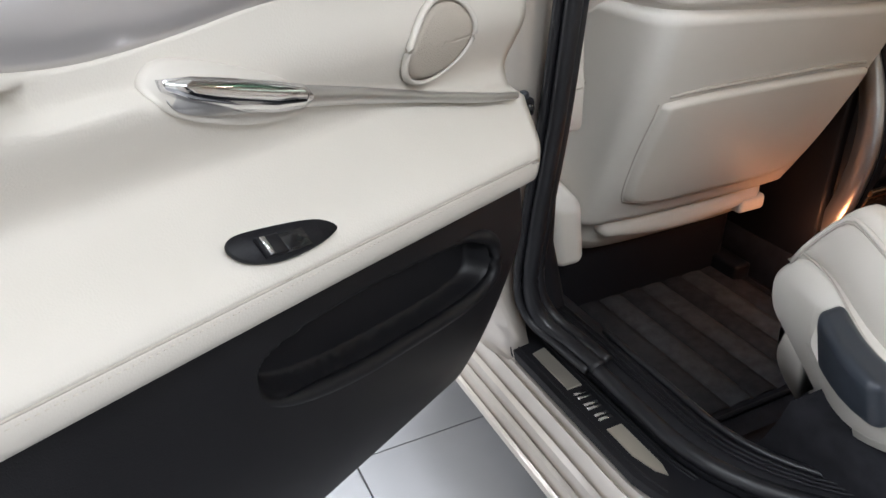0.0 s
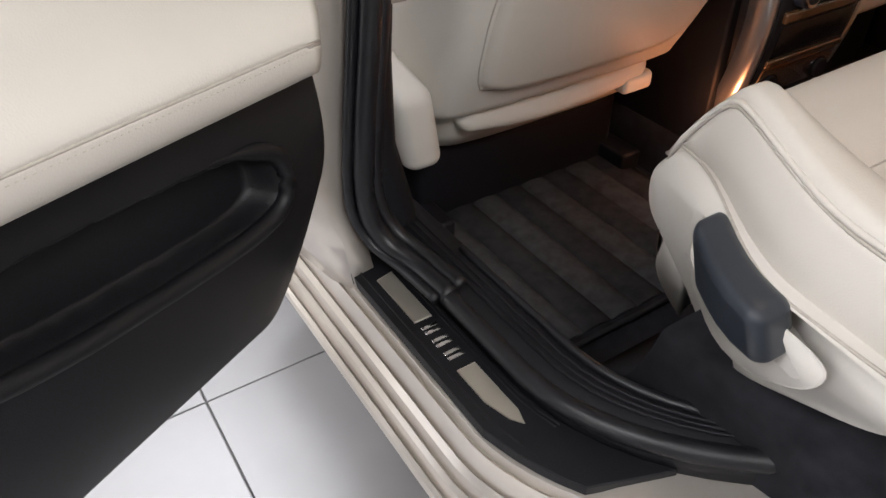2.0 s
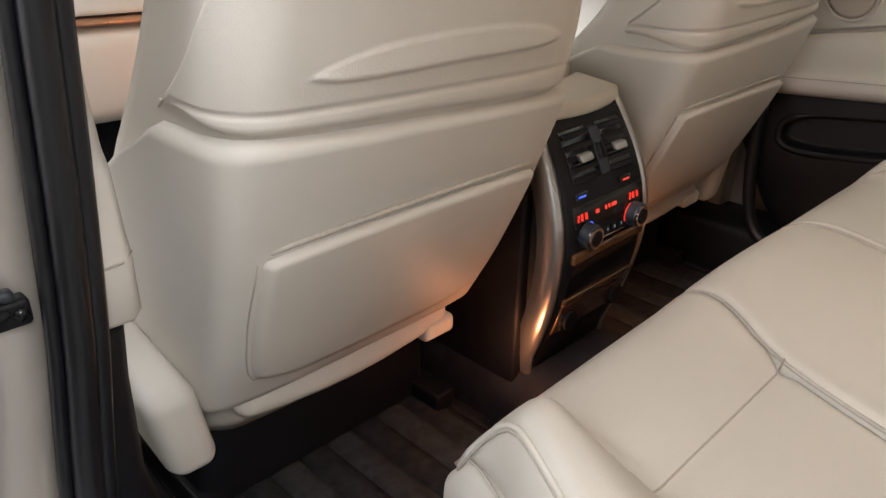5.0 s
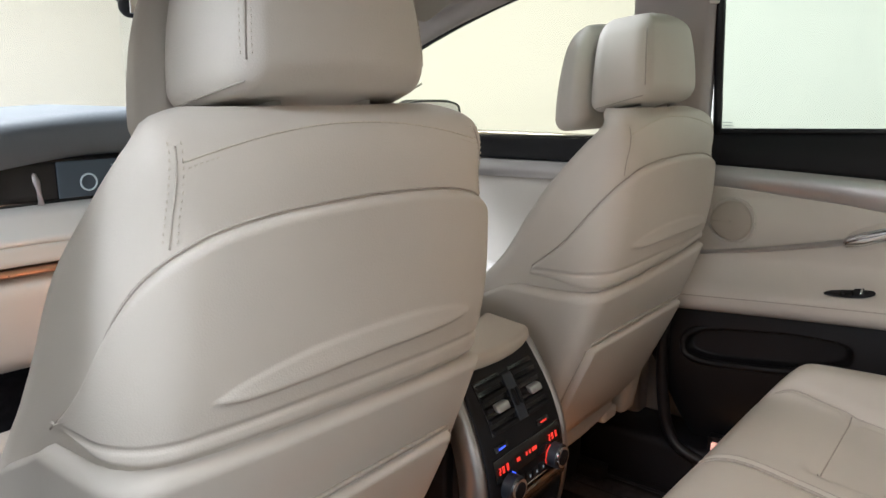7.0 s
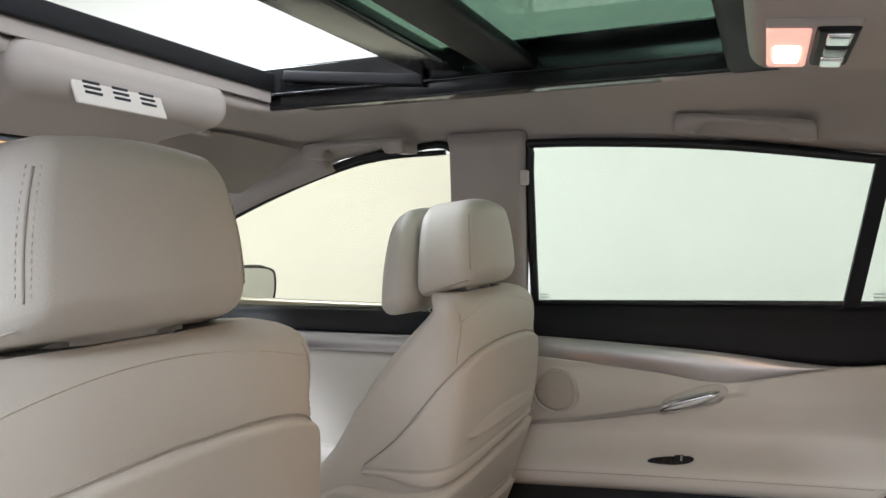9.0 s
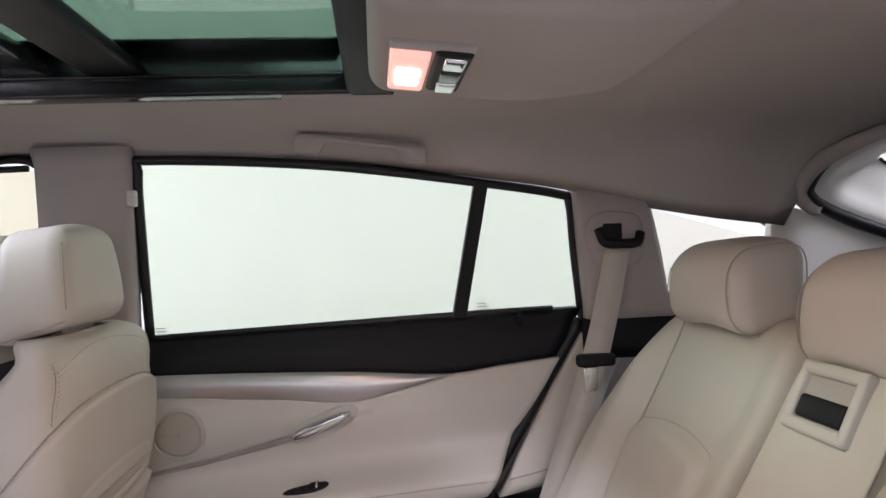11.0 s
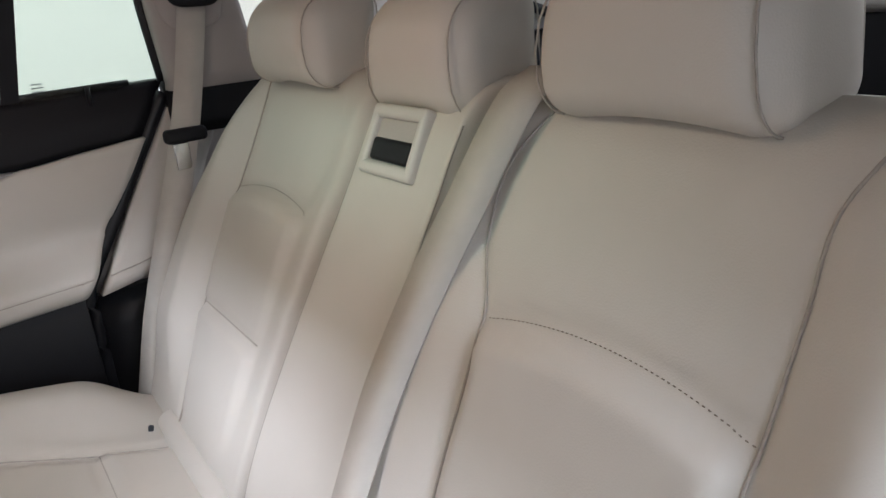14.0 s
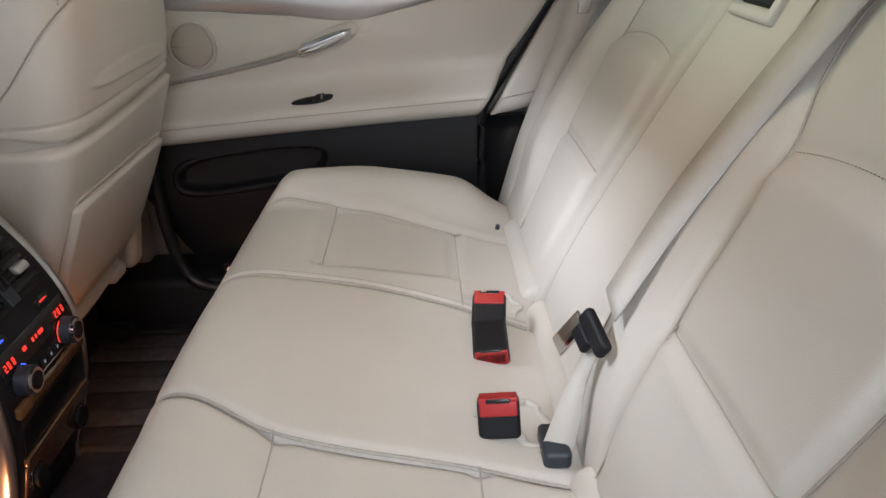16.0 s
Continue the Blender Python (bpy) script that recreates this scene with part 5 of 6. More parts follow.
insert_inner = curve([(0.62, 0.238), (0.80, 0.230), (0.85, 0.224), (0.984, 0.212), (1.039, 0.185), (1.097, 0.182), (1.145, 0.212)])
insert_outer = curve([(0.62, 0.405), (0.70, 0.430), (0.80, 0.452), (0.90, 0.464), (1.056, 0.464), (1.107, 0.463), (1.146, 0.478)])


def backrest(name, x0, x1, label, kind, deep=0.0, inward=0.0):
    """x0 and x1: the two borders of the backrest, by height; deep: how far it stands back; inward: shift of its insert."""
    def f(u, v):
        e = 2 * u - 1
        zz = 0.60 + 0.562 * v
        z = zz
        mid, half = (x0(zz) + x1(zz)) / 2, (x1(zz) - x0(zz)) / 2
        x = mid + e * half
        out = abs(e)
        y = back_y(z) - deep * ease((zz - 0.62) / 0.15)
        if kind != 0:
            side, a = e * kind, x * kind + inward
            # shoulder falls away outboard, top corners are rounded
            z -= 0.075 * max(0.0, (side - 0.45) / 0.55) ** 2 * ease((v - 0.55) / 0.45)
            si, so = insert_inner(zz), insert_outer(zz)
            bow = 0.985 + 0.015 * max(0.0, 1 - ((a - 0.338) / 0.125) ** 2)
            inside = ease((a - si) / 0.03 + 0.3) * ease((so - a) / 0.03 + 0.3)
            tall = ease((v - 0.10) / 0.25) * ease((1.02 - v) / 0.2)
            y += 0.030 * ease((a - so) / 0.07) * tall + 0.007 * ease((si - a) / 0.05) * tall
            y -= 0.006 * inside * ease((zz - bow) / 0.01 + 0.5)
            y += 0.014 * inside * ease((bow - zz) / 0.018) * math.exp(-max(0.0, bow - zz) / 0.16)
            y -= 0.005 * groove(zz - bow, 0.010) * inside
            y -= 0.006 * (groove(a - so, 0.011) + (groove(a - si, 0.011) if kind < 0 else 0.0)) * ease((zz - 0.64) / 0.05)
            # lower border of the lumbar pad
            y -= 0.005 * groove(zz - 0.826, 0.008) * inside
            y += 0.006 * ease((0.826 - zz) / 0.012) * inside * ease((zz - 0.66) / 0.1)
        y -= 0.030 * max(0.0, (out - 0.90) / 0.10) ** 2
        return (x, y, z)
    thing_ob = part("backrest", sheet(f, 64, 76, (0, -0.075, -0.012)), LEATHER, bench, label)

    def on(a, zz, up=0.0012):
        x = (a - inward) * kind
        mid, half = (x0(zz) + x1(zz)) / 2, (x1(zz) - x0(zz)) / 2
        return Vector(f(((x - mid) / half + 1) / 2, (zz - 0.60) / 0.562)) + Vector((0, up, up * 0.5))
    if kind != 0:
        for table in (insert_inner, insert_outer)[0 if kind < 0 else 1:]:
            part("seam", tube([on(table(0.645 + 0.0125 * i), 0.645 + 0.0125 * i) for i in range(41)], 0.0013, 5), SEAM, thing_ob)
        steps = [0.214 + (0.462 - 0.214) * i / 40 for i in range(41)]
        bowed = [on(a, 0.985 + 0.015 * max(0.0, 1 - ((a - 0.338) / 0.125) ** 2)) for a in steps]
        part("cross_seam", stitches(smooth_line(bowed, 4), 0.0040, 0.0009, None), STITCH, thing_ob)
        part("lower_seam", tube([on(0.228 + 0.0057 * i, 0.826) for i in range(40)], 0.0011, 5), SEAM, thing_ob)
    else:
        for e in (-0.93, 0.93):
            part("seam", tube([Vector(f((e + 1) / 2, 0.06 + 0.03 * i)) + Vector((0, 0.001, 0)) for i in range(30)], 0.0012, 5), SEAM, thing_ob)
    part("back_board", sheet(lambda u, v: (x0(0.62 + 0.5 * v) + 0.01 + (x1(0.62 + 0.5 * v) - x0(0.62 + 0.5 * v) - 0.02) * u, back_y(0.62 + 0.50 * v) - 0.078, 0.62 + 0.50 * v), 6, 8, (0, -0.02, 0)), BLACK, thing_ob, "black back board")
    return thing_ob


def rear_head(parent, x, y, z, w, d, h):
    def g(v):
        k = max(0.0, (v.z + h / 2) / h)
        xx = v.x * (1 - 0.13 * k ** 3)
        return Vector((x + xx, y + v.y - 0.05 * v.z - 0.35 * (xx / w) ** 2 * 0.10 + 0.012 * math.sin(3.1 * k), z + v.z - 0.08 * v.y - 0.012 * (2 * xx / w) ** 2))
    part("headrest", rbox(w, d, h, 0.034, 8, 7, g), LEATHER, parent, "rounded cream leather headrest")
    for s in (-1, 1):
        loop = []
        for i in range(32):
            a = 2 * math.pi * i / 32
            c, q = math.cos(a), math.sin(a)
            loop.append(g(Vector((s * (w / 2 - 0.012), (d / 2 - 0.002) * (abs(c) ** 0.6) * (1 if c > 0 else -1), (h / 2 - 0.002) * (abs(q) ** 0.6) * (1 if q > 0 else -1)))))
        part("headrest_seam", tube(loop, 0.0010, 5, True), SEAM, parent)
        part("post", tube([(x + s * 0.05, y - 0.01, z - h / 2 - 0.03), (x + s * 0.05, y - 0.01, z - h / 2 + 0.01)], 0.006, 8), BLACK, parent)


right_back = backrest("right", curve([(0.60, 0.142), (0.80, 0.136), (1.0, 0.126), (1.16, 0.122)]), lambda z: 0.585, "cream leather rear backrest beside the closed door", 1, 0.020, 0.016)
rear_head(right_back, 0.324, -0.986, 1.207, 0.220, 0.118, 0.122)
left_back = backrest("left", lambda z: -0.585, lambda z: -0.116, "cream leather rear backrest with a belt across its edge", -1, -0.006)
rear_head(left_back, -0.318, -0.978, 1.208, 0.214, 0.118, 0.120)
mid_back = backrest("middle", curve([(0.60, -0.112), (0.95, -0.096), (1.16, -0.106)]), curve([(0.60, 0.130), (0.69, 0.124), (0.86, 0.104), (1.04, 0.086), (1.16, 0.075)]), "narrow cream leather centre backrest with a latch window", 0)
rear_head(mid_back, -0.005, -0.992, 1.190, 0.186, 0.118, 0.128)
# latch window in the centre backrest


latch_mid = Vector((0.002, back_y(1.098), 1.098))
latch_pose = Matrix.Translation(latch_mid) @ Euler((radians(26), 0, 0)).to_matrix().to_4x4()


def latch_box(a, b, r, **kw):
    return block(a, b, r, corner=3, deform=lambda v: latch_pose @ Vector((v.x * 0.94, v.y, v.z * 1.08)), **kw)


frame_ring = bmesh.new()
for a, b in (((-0.056, -0.006, 0.022), (0.056, 0.010, 0.036)), ((-0.056, -0.006, -0.036), (0.056, 0.010, -0.022)), ((-0.056, -0.006, -0.030), (-0.043, 0.010, 0.030)), ((0.043, -0.006, -0.030), (0.056, 0.010, 0.030))):
    latch_box(a, b, 0.005, bm=frame_ring)
part("latch_frame", frame_ring, CREAM_PLASTIC, mid_back, "cream latch frame")
part("latch_well", latch_box((-0.046, -0.002, -0.026), (0.046, 0.002, 0.026), 0.001), HEADLINER, mid_back)
part("latch_key", latch_box((-0.040, 0.000, -0.021), (0.040, 0.008, 0.002), 0.004), BLACK, mid_back, "black release key")


# ---- belts and buckles ----
def ribbon(points, widths, thick=0.0014):
    """A webbing band along the points; widths are half-width vectors."""
    bm = bmesh.new()
    rows = []
    n = len(points)
    for i, (p, w) in enumerate(zip(points, widths)):
        p, w = Vector(p), Vector(w)
        d = (Vector(points[min(n - 1, i + 1)]) - Vector(points[max(0, i - 1)])).normalized()
        up = d.cross(w).normalized() * thick
        rows.append([p - w - up, p + w - up, p + w + up, p - w + up])
    return loft(rows, True, bm)


def lerp_line(knots, n):
    pts = smooth_line([k[0] for k in knots], n)
    out = []
    for i in range(len(pts)):
        t = i / (len(pts) - 1) * (len(knots) - 1)
        k = min(int(t), len(knots) - 2)
        out.append(Vector(knots[k][1]).lerp(Vector(knots[k + 1][1]), t - k))
    return pts, out


belt_far = thing("seat_belt", "beige seat belt hanging from the rear pillar guide", "seat belt")
pts, wid = lerp_line([((0.615, -0.912, 1.262), (0.004, 0.022, 0.002)), ((0.612, -0.885, 1.15), (0.004, 0.022, 0.004)), ((0.606, -0.855, 1.05), (0.005, 0.022, 0.006)), ((0.597, -0.80, 0.90), (0.012, 0.020, 0.008)),
                      ((0.585, -0.745, 0.76), (0.018, 0.016, 0.008)), ((0.575, -0.700, 0.62), (0.02, 0.012, 0.006))], 7)
part("webbing", ribbon(pts, wid), WEBBING, belt_far)
part("guide_plate", slab(outline([(-0.855, 1.30), (-0.86, 1.25), (-0.88, 1.225), (-0.94, 1.225), (-0.965, 1.25), (-0.96, 1.31), (-0.93, 1.325), (-0.88, 1.325)], 4), 0.630, 0.622, "x", 0.004), PILLAR_CLOTH, belt_far)
part("guide_loop", tube(smooth_line([(0.612, -0.875, 1.295), (0.606, -0.885, 1.27), (0.604, -0.915, 1.266), (0.606, -0.945, 1.268), (0.612, -0.955, 1.285)], 5), 0.009, 8), BLACK, belt_far, "black belt guide loop")
part("guide_slot", rbox(0.006, 0.036, 0.030, 0.003, 2, 3, shift(0.622, -0.905, 1.289)), BLACK, belt_far)
part("stop", rbox(0.022, 0.072, 0.024, 0.008, 3, 3, shift(0.604, -0.858, 1.056)), BLACK, belt_far, "black belt stop")
part("tongue", rbox(0.006, 0.026, 0.045, 0.002, 2, 2, shift(0.600, -0.846, 1.022)), CHROME, belt_far, "steel belt tongue")

belt_mid = thing("seat_belt", "beige centre belt running down between the backrests", "seat belt")
knots = [((-0.190, -0.975, 1.172), (0.024, 0.004, 0.0)), ((-0.182, -0.940, 1.148), (0.024, 0.004, 0.0)), ((-0.163, -0.892, 1.065), (0.023, 0.004, 0.002)), ((-0.143, -0.850, 0.985), (0.022, 0.004, 0.004)), ((-0.136, -0.798, 0.895), (0.021, 0.003, 0.006)), ((-0.146, -0.742, 0.800), (0.020, 0.0, 0.008))]
pts, wid = lerp_line(knots, 7)
part("webbing", ribbon([p + Vector((0, 0.010, 0.004)) for p in pts], wid), WEBBING, belt_mid)
pts, wid = lerp_line([((-0.150, -0.720, 0.768), (0.012, 0.0, 0.004)), ((-0.158, -0.702, 0.725), (0.006, 0.006, 0.003)), ((-0.176, -0.688, 0.69), (0.004, 0.013, 0.002)), ((-0.190, -0.674, 0.648), (0.006, 0.016, 0.0))], 7)
part("lower_webbing", ribbon(pts, wid), WEBBING, belt_mid)
tongue_pose = pose(-0.154, -0.716, 0.777, 25, -22, 12)
part("tongue_grip", rbox(0.056, 0.013, 0.021, 0.006, 3, 3, placed(tongue_pose)), BLACK, belt_mid, "black belt tongue grip")
part("tongue_blade", rbox(0.026, 0.004, 0.050, 0.0018, 2, 2, lambda v: tongue_pose @ (v + Vector((0.024, 0.0, -0.032)))), CHROME, belt_mid, "steel belt tongue")
part("tongue_root", rbox(0.030, 0.010, 0.018, 0.004, 2, 3, lambda v: tongue_pose @ (v + Vector((0.006, 0.001, -0.017)))), BLACK, belt_mid)
part("anchor_cover", block((-0.205, -0.690, 0.640), (-0.150, -0.660, 0.662), 0.006, corner=3), KNOB, belt_mid)


def buckle(base, tip, face_to, label, red_top=True):
    """A buckle from its base to its tip; face_to says where its flat side looks."""
    ob = thing("belt_buckle", label, "belt buckle", "rear belt buckles")
    base, tip = Vector(base), Vector(tip)
    yv = (tip - base).normalized()
    xv = yv.cross(Vector(face_to)).normalized()
    zv = xv.cross(yv)
    m = Matrix.Translation((base + tip) / 2) @ Matrix((xv, yv, zv)).transposed().to_4x4()
    long = (tip - base).length
    part("housing", rbox(0.046, long, 0.024, 0.006, 3, 4, placed(m)), BLACK, ob)
    part("release_button", rbox(0.042, 0.008 if red_top else 0.004, 0.020, 0.0018, 2, 3, lambda v: m @ (v + Vector((0, long / 2 - 0.002, 0.001)))), RED, ob, "red release button")
    if red_top:
        part("button_top", rbox(0.041, 0.017, 0.004, 0.0018, 2, 2, lambda v: m @ (v + Vector((0, long / 2 - 0.010, 0.0118)))), RED, ob, "red button edge")
    part("slot", rbox(0.026, 0.005, 0.003, 0.001, 1, 2, lambda v: m @ (v + Vector((0, long / 2 - 0.0015, 0.0125)))), BLACK_GLOSS, ob)
    return ob


buckle((0.046, -0.623, 0.662), (0.088, -0.628, 0.694), (-0.8, 0.1, 0.6), "black belt buckle with red button raised on the bench")
buckle((0.048, -0.624, 0.668), (-0.028, -0.621, 0.665), (0, 0.1, 1), "black belt buckle lying flat on the bench", False)
buckle((-0.164, -0.618, 0.655), (-0.150, -0.616, 0.698), (-1, 0.1, 0.35), "black belt buckle with red button rising from its opening")
for x in (0.140, -0.135):
    bk = thing("buckle_pocket", "creased cream leather buckle opening", "seat opening")
    ring = []
    for k in range(28):
        c, q = math.cos(2 * math.pi * k / 28), math.sin(2 * math.pi * k / 28)
        px, py = x + 0.036 * c, -0.652 + 0.022 * q + 0.004 * math.sin(5 * k)
        ring.append(Vector((px, py, cushion_z(px, py) + 0.001)))
    part("lip", tube(ring, lambda k: 0.0045 + 0.0015 * math.sin(19 * k), 8, True, squash=0.8), LEATHER, bk)
    for k in range(3):
        line = [on_cushion(x + 0.020 - 0.018 * k + 0.004 * i, -0.628 + 0.010 * i + 0.004 * k, 0.0006) for i in range(4)]
        part("crease", tube(smooth_line(line, 4), lambda k: 0.0022 * math.sin(math.pi * min(1, max(0, k))) + 0.0004, 6), LEATHER, bk)


# ---- centre console ----
console = thing("centre_console", "rear end of centre console with vents and climate dials", "console")
face = curve([(0.46, -0.008), (0.52, -0.030), (0.58, -0.046), (0.64, -0.054), (0.70, -0.050), (0.76, -0.030), (0.82, 0.004), (0.845, 0.022)])


def face_box(x0, x1, z0, z1, lift, depth, r=0.002, bm=None, corner=2):
    """A box on the curved console face."""
    mx, mz = (x0 + x1) / 2, (z0 + z1) / 2
    return rbox(x1 - x0, depth, z1 - z0, r, 3, corner, lambda v: Vector((v.x + mx, face(v.z + mz) - lift - depth / 2 + v.y + depth * 0.5, v.z + mz)), bm)


rings = []
for i in range(24):
    z = 0.45 + 0.385 * i / 23
    hw = 0.098 - 0.012 * ((z - 0.66) / 0.2) ** 2
    y = face(z)
    rings.append([(-hw, y + 0.004, z), (-hw + 0.006, y, z), (hw - 0.006, y, z), (hw, y + 0.004, z), (hw + 0.004, 0.30, z), (-hw - 0.004, 0.30, z)])
part("body", loft(rings), BLACK, console)
for s in (-1, 1):
    rings = []
    for i in range(26):
        z = 0.40 + 0.445 * i / 25
        hw = 0.100 - 0.012 * ((z - 0.66) / 0.2) ** 2
        y = face(z) + 0.006
        w = 0.036
        rings.append([(s * hw, y - 0.003, z), (s * (hw + 0.010), y - 0.004, z), (s * (hw + 0.014), y + 0.004, z), (s * (hw + 0.012), y + w, z), (s * hw, y + w, z)])
    part("side_trim", loft(rings), BRUSHED, console, "curved satin aluminium side trim")
    part("side_wall", block((s * 0.092, 0.01, 0.36), (s * 0.116, 0.70, 0.80), 0.006), BLACK, console)
part("top_cap", rbox(0.215, 0.085, 0.024, 0.010, 6, 4, lambda v: Vector((v.x, v.y + 0.040 + 0.10 * (v.x / 0.1) ** 2 * 0.2, v.z + 0.842 + 0.10 * v.y))), LEATHER, console, "cream leather console edge")
for s in (-1, 1):
    part("armrest_lid", rbox(0.100, 0.30, 0.050, 0.020, 5, 4, lambda v: Vector((v.x + s * 0.0515, v.y + 0.250, v.z + 0.852 - 0.02 * v.y))), LEATHER, console, "cream leather armrest lid")
part("armrest_base", block((-0.10, 0.05, 0.78), (0.10, 0.42, 0.845), 0.01), BLACK, console)
# vents
for s in (-1, 1):
    vent = part("vent", face_box(s * 0.042 - 0.030, s * 0.042 + 0.030, 0.748, 0.815, 0.0005, 0.004, 0.002), BLACK_GLOSS, console, "black air vent")
    for k in range(5):
        z = 0.755 + 0.0133 * k
        part("vent_slat", face_box(s * 0.042 - 0.029, s * 0.042 + 0.029, z - 0.0028, z + 0.0028, 0.004, 0.007, 0.001), BLACK, vent)
    part("vent_tab", face_box(s * 0.042 - 0.014, s * 0.042 + 0.014, 0.777, 0.787, 0.011, 0.010, 0.003), BRUSHED, vent, "satin vent tab")
part("vent_divider", face_box(-0.011, 0.011, 0.752, 0.812, 0.004, 0.008, 0.002), KNOB, console)
for s in (-1, 1):
    part("vent_wheel", face_box(s * 0.0055 - 0.003, s * 0.0055 + 0.003, 0.772, 0.793, 0.009, 0.006, 0.002), BLACK, console)
for x0, mat in ((-0.062, LED_BLUE), (0.045, LED_RED)):
    part("temperature_key", face_box(x0 - 0.014, x0 + 0.016, 0.729, 0.738, 0.002, 0.002, 0.001), BLACK_GLOSS, console)
    part("temperature_mark", face_box(x0 - 0.008, x0 + 0.008, 0.7325, 0.7345, 0.0045, 0.0006, 0.0002), mat, console)
# display and dials
display = part("display", face_box(-0.085, 0.085, 0.690, 0.722, 0.001, 0.002, 0.001), BLACK_GLOSS, console, "dark climate display")


def digit(bm, x, z, segs, w=0.0046, h=0.0088):
    t = 0.0013
    table = {"a": (x, x + w, z + h - t, z + h), "d": (x, x + w, z, z + t), "g": (x, x + w, z + h / 2 - t / 2, z + h / 2 + t / 2), "b": (x + w - t, x + w, z + h / 2, z + h),
             "c": (x + w - t, x + w, z, z + h / 2), "f": (x, x + t, z + h / 2, z + h), "e": (x, x + t, z, z + h / 2)}
    for s in segs:
        x0, x1, z0, z1 = table[s]
        face_box(x0, x1, z0, z1, 0.0035, 0.0006, 0.0001, bm, 1)
    part("digit", bm, LED_RED, display, "red display digit")


for x0 in (-0.078, 0.050):
    digit(bmesh.new(), x0, 0.702, "abged")
    digit(bmesh.new(), x0 + 0.008, 0.702, "abcdef")
    digit(bmesh.new(), x0 + 0.018, 0.702, "abcdef")
for x0, w in ((-0.035, 0.008), (-0.012, 0.004), (-0.004, 0.004), (0.004, 0.012)):
    part("display_bar", face_box(x0, x0 + w, 0.704, 0.709, 0.0035, 0.0006, 0.0001, None, 1), LED_RED, display, "red display bar")
for k in range(4):
    part("climate_key", face_box(-0.034 + 0.0175 * k, -0.020 + 0.0175 * k, 0.667, 0.680, 0.002, 0.003, 0.001), BLACK, console)
    part("key_mark", face_box(-0.0285 + 0.0175 * k, -0.0255 + 0.0175 * k, 0.672, 0.676, 0.0055, 0.0006, 0.0002), SCREEN_TEXT, console)
part("chrome_line", face_box(-0.036, 0.036, 0.6635, 0.6655, 0.004, 0.002, 0.0005), CHROME, console)
for s in (-1, 1):
    cx, cz = s * 0.058, 0.679
    dial = part("dial", tube([(cx, face(cz) - 0.001, cz), (cx, face(cz) - 0.016, cz)], 0.0185, 28), KNOB, console, "knurled grey climate dial")
    sharp(dial)
    sharp(part("dial_ring", tube([(cx, face(cz) - 0.014, cz), (cx, face(cz) - 0.0205, cz)], 0.0155, 28), CHROME, dial, "chrome dial ring"))
    sharp(part("dial_face", tube([(cx, face(cz) - 0.019, cz), (cx, face(cz) - 0.0215, cz)], 0.0115, 24), BLACK, dial))
    part("dial_glow", tube([(cx + 0.0195 * math.cos(a), face(cz) - 0.002, cz + 0.0195 * math.sin(a)) for a in [math.pi / 2 + s * (0.4 + 0.2 * k) for k in range(9)]], 0.0008, 5), LED_BLUE if s < 0 else LED_RED, dial)
# wood ledge, open tray, lower trim with sockets
part("wood_ledge", face_box(-0.088, 0.088, 0.640, 0.657, 0.002, 0.010, 0.004), WOOD, console, "glossy dark wood ledge")
part("tray_opening", face_box(-0.084, 0.084, 0.585, 0.636, 0.0008, 0.002, 0.001), BLACK_GLOSS, console, "open storage tray")
part("tray_edge", face_box(-0.088, 0.088, 0.570, 0.583, 0.002, 0.008, 0.003), WOOD, console, "glossy dark wood edge")
part("lower_trim", face_box(-0.086, 0.086, 0.515, 0.568, 0.001, 0.004, 0.002), WOOD, console, "glossy dark wood lower trim")
for x in (-0.062, 0.058):
    sharp(part("socket_cap", tube([(x, face(0.535) - 0.002, 0.538), (x, face(0.535) - 0.014, 0.538)], 0.015, 20), BLACK, console, "black socket cap"))
    sharp(part("socket_ring", tube([(x, face(0.535) - 0.003, 0.538), (x, face(0.535) - 0.009, 0.538)], 0.018, 20), BLACK_GLOSS, console))


# ---- roof fittings ----
def grab_handle(y0, y1, s, z0, z1):
    ob = thing("grab_handle", "greige folding roof grab handle above the window", "grab handle", "roof grab handles")
    slope = (z1 - z0) / (y1 - y0)
    span = abs(y1 - y0)
    d = 1 if y1 > y0 else -1
    bridge = [(-0.014, -0.018), (-0.013, 0.004), (-0.006, 0.012), (0.02, 0.0145), (span - 0.02, 0.0145), (span + 0.006, 0.012), (span + 0.013, 0.004), (span + 0.014, -0.018),
              (span - 0.024, -0.018), (span - 0.033, -0.002), (span - 0.042, 0.0025), (0.042, 0.0025), (0.033, -0.002), (0.024, -0.018)]
    at = lambda e, h: (y0 + d * e, z0 + slope * d * e + h - 0.006)
    part("grip", slab([at(e, h) for e, h in bridge], s * 0.546, s * 0.564, "x", 0.003), GREIGE_PLASTIC, ob, "greige bridge-shaped grip")
    for e in (0.004, span - 0.004):
        part("foot", slab([at(e - 0.015, -0.015), at(e - 0.015, 0.010), at(e + 0.015, 0.010), at(e + 0.015, -0.015)], s * 0.562, s * 0.622, "x", 0.002), GREIGE_PLASTIC, ob)
    return ob


grab_handle(-0.352, -0.546, 1, 1.466, 1.443)
grab_handle(0.412, 0.197, 1, 1.452, 1.456)

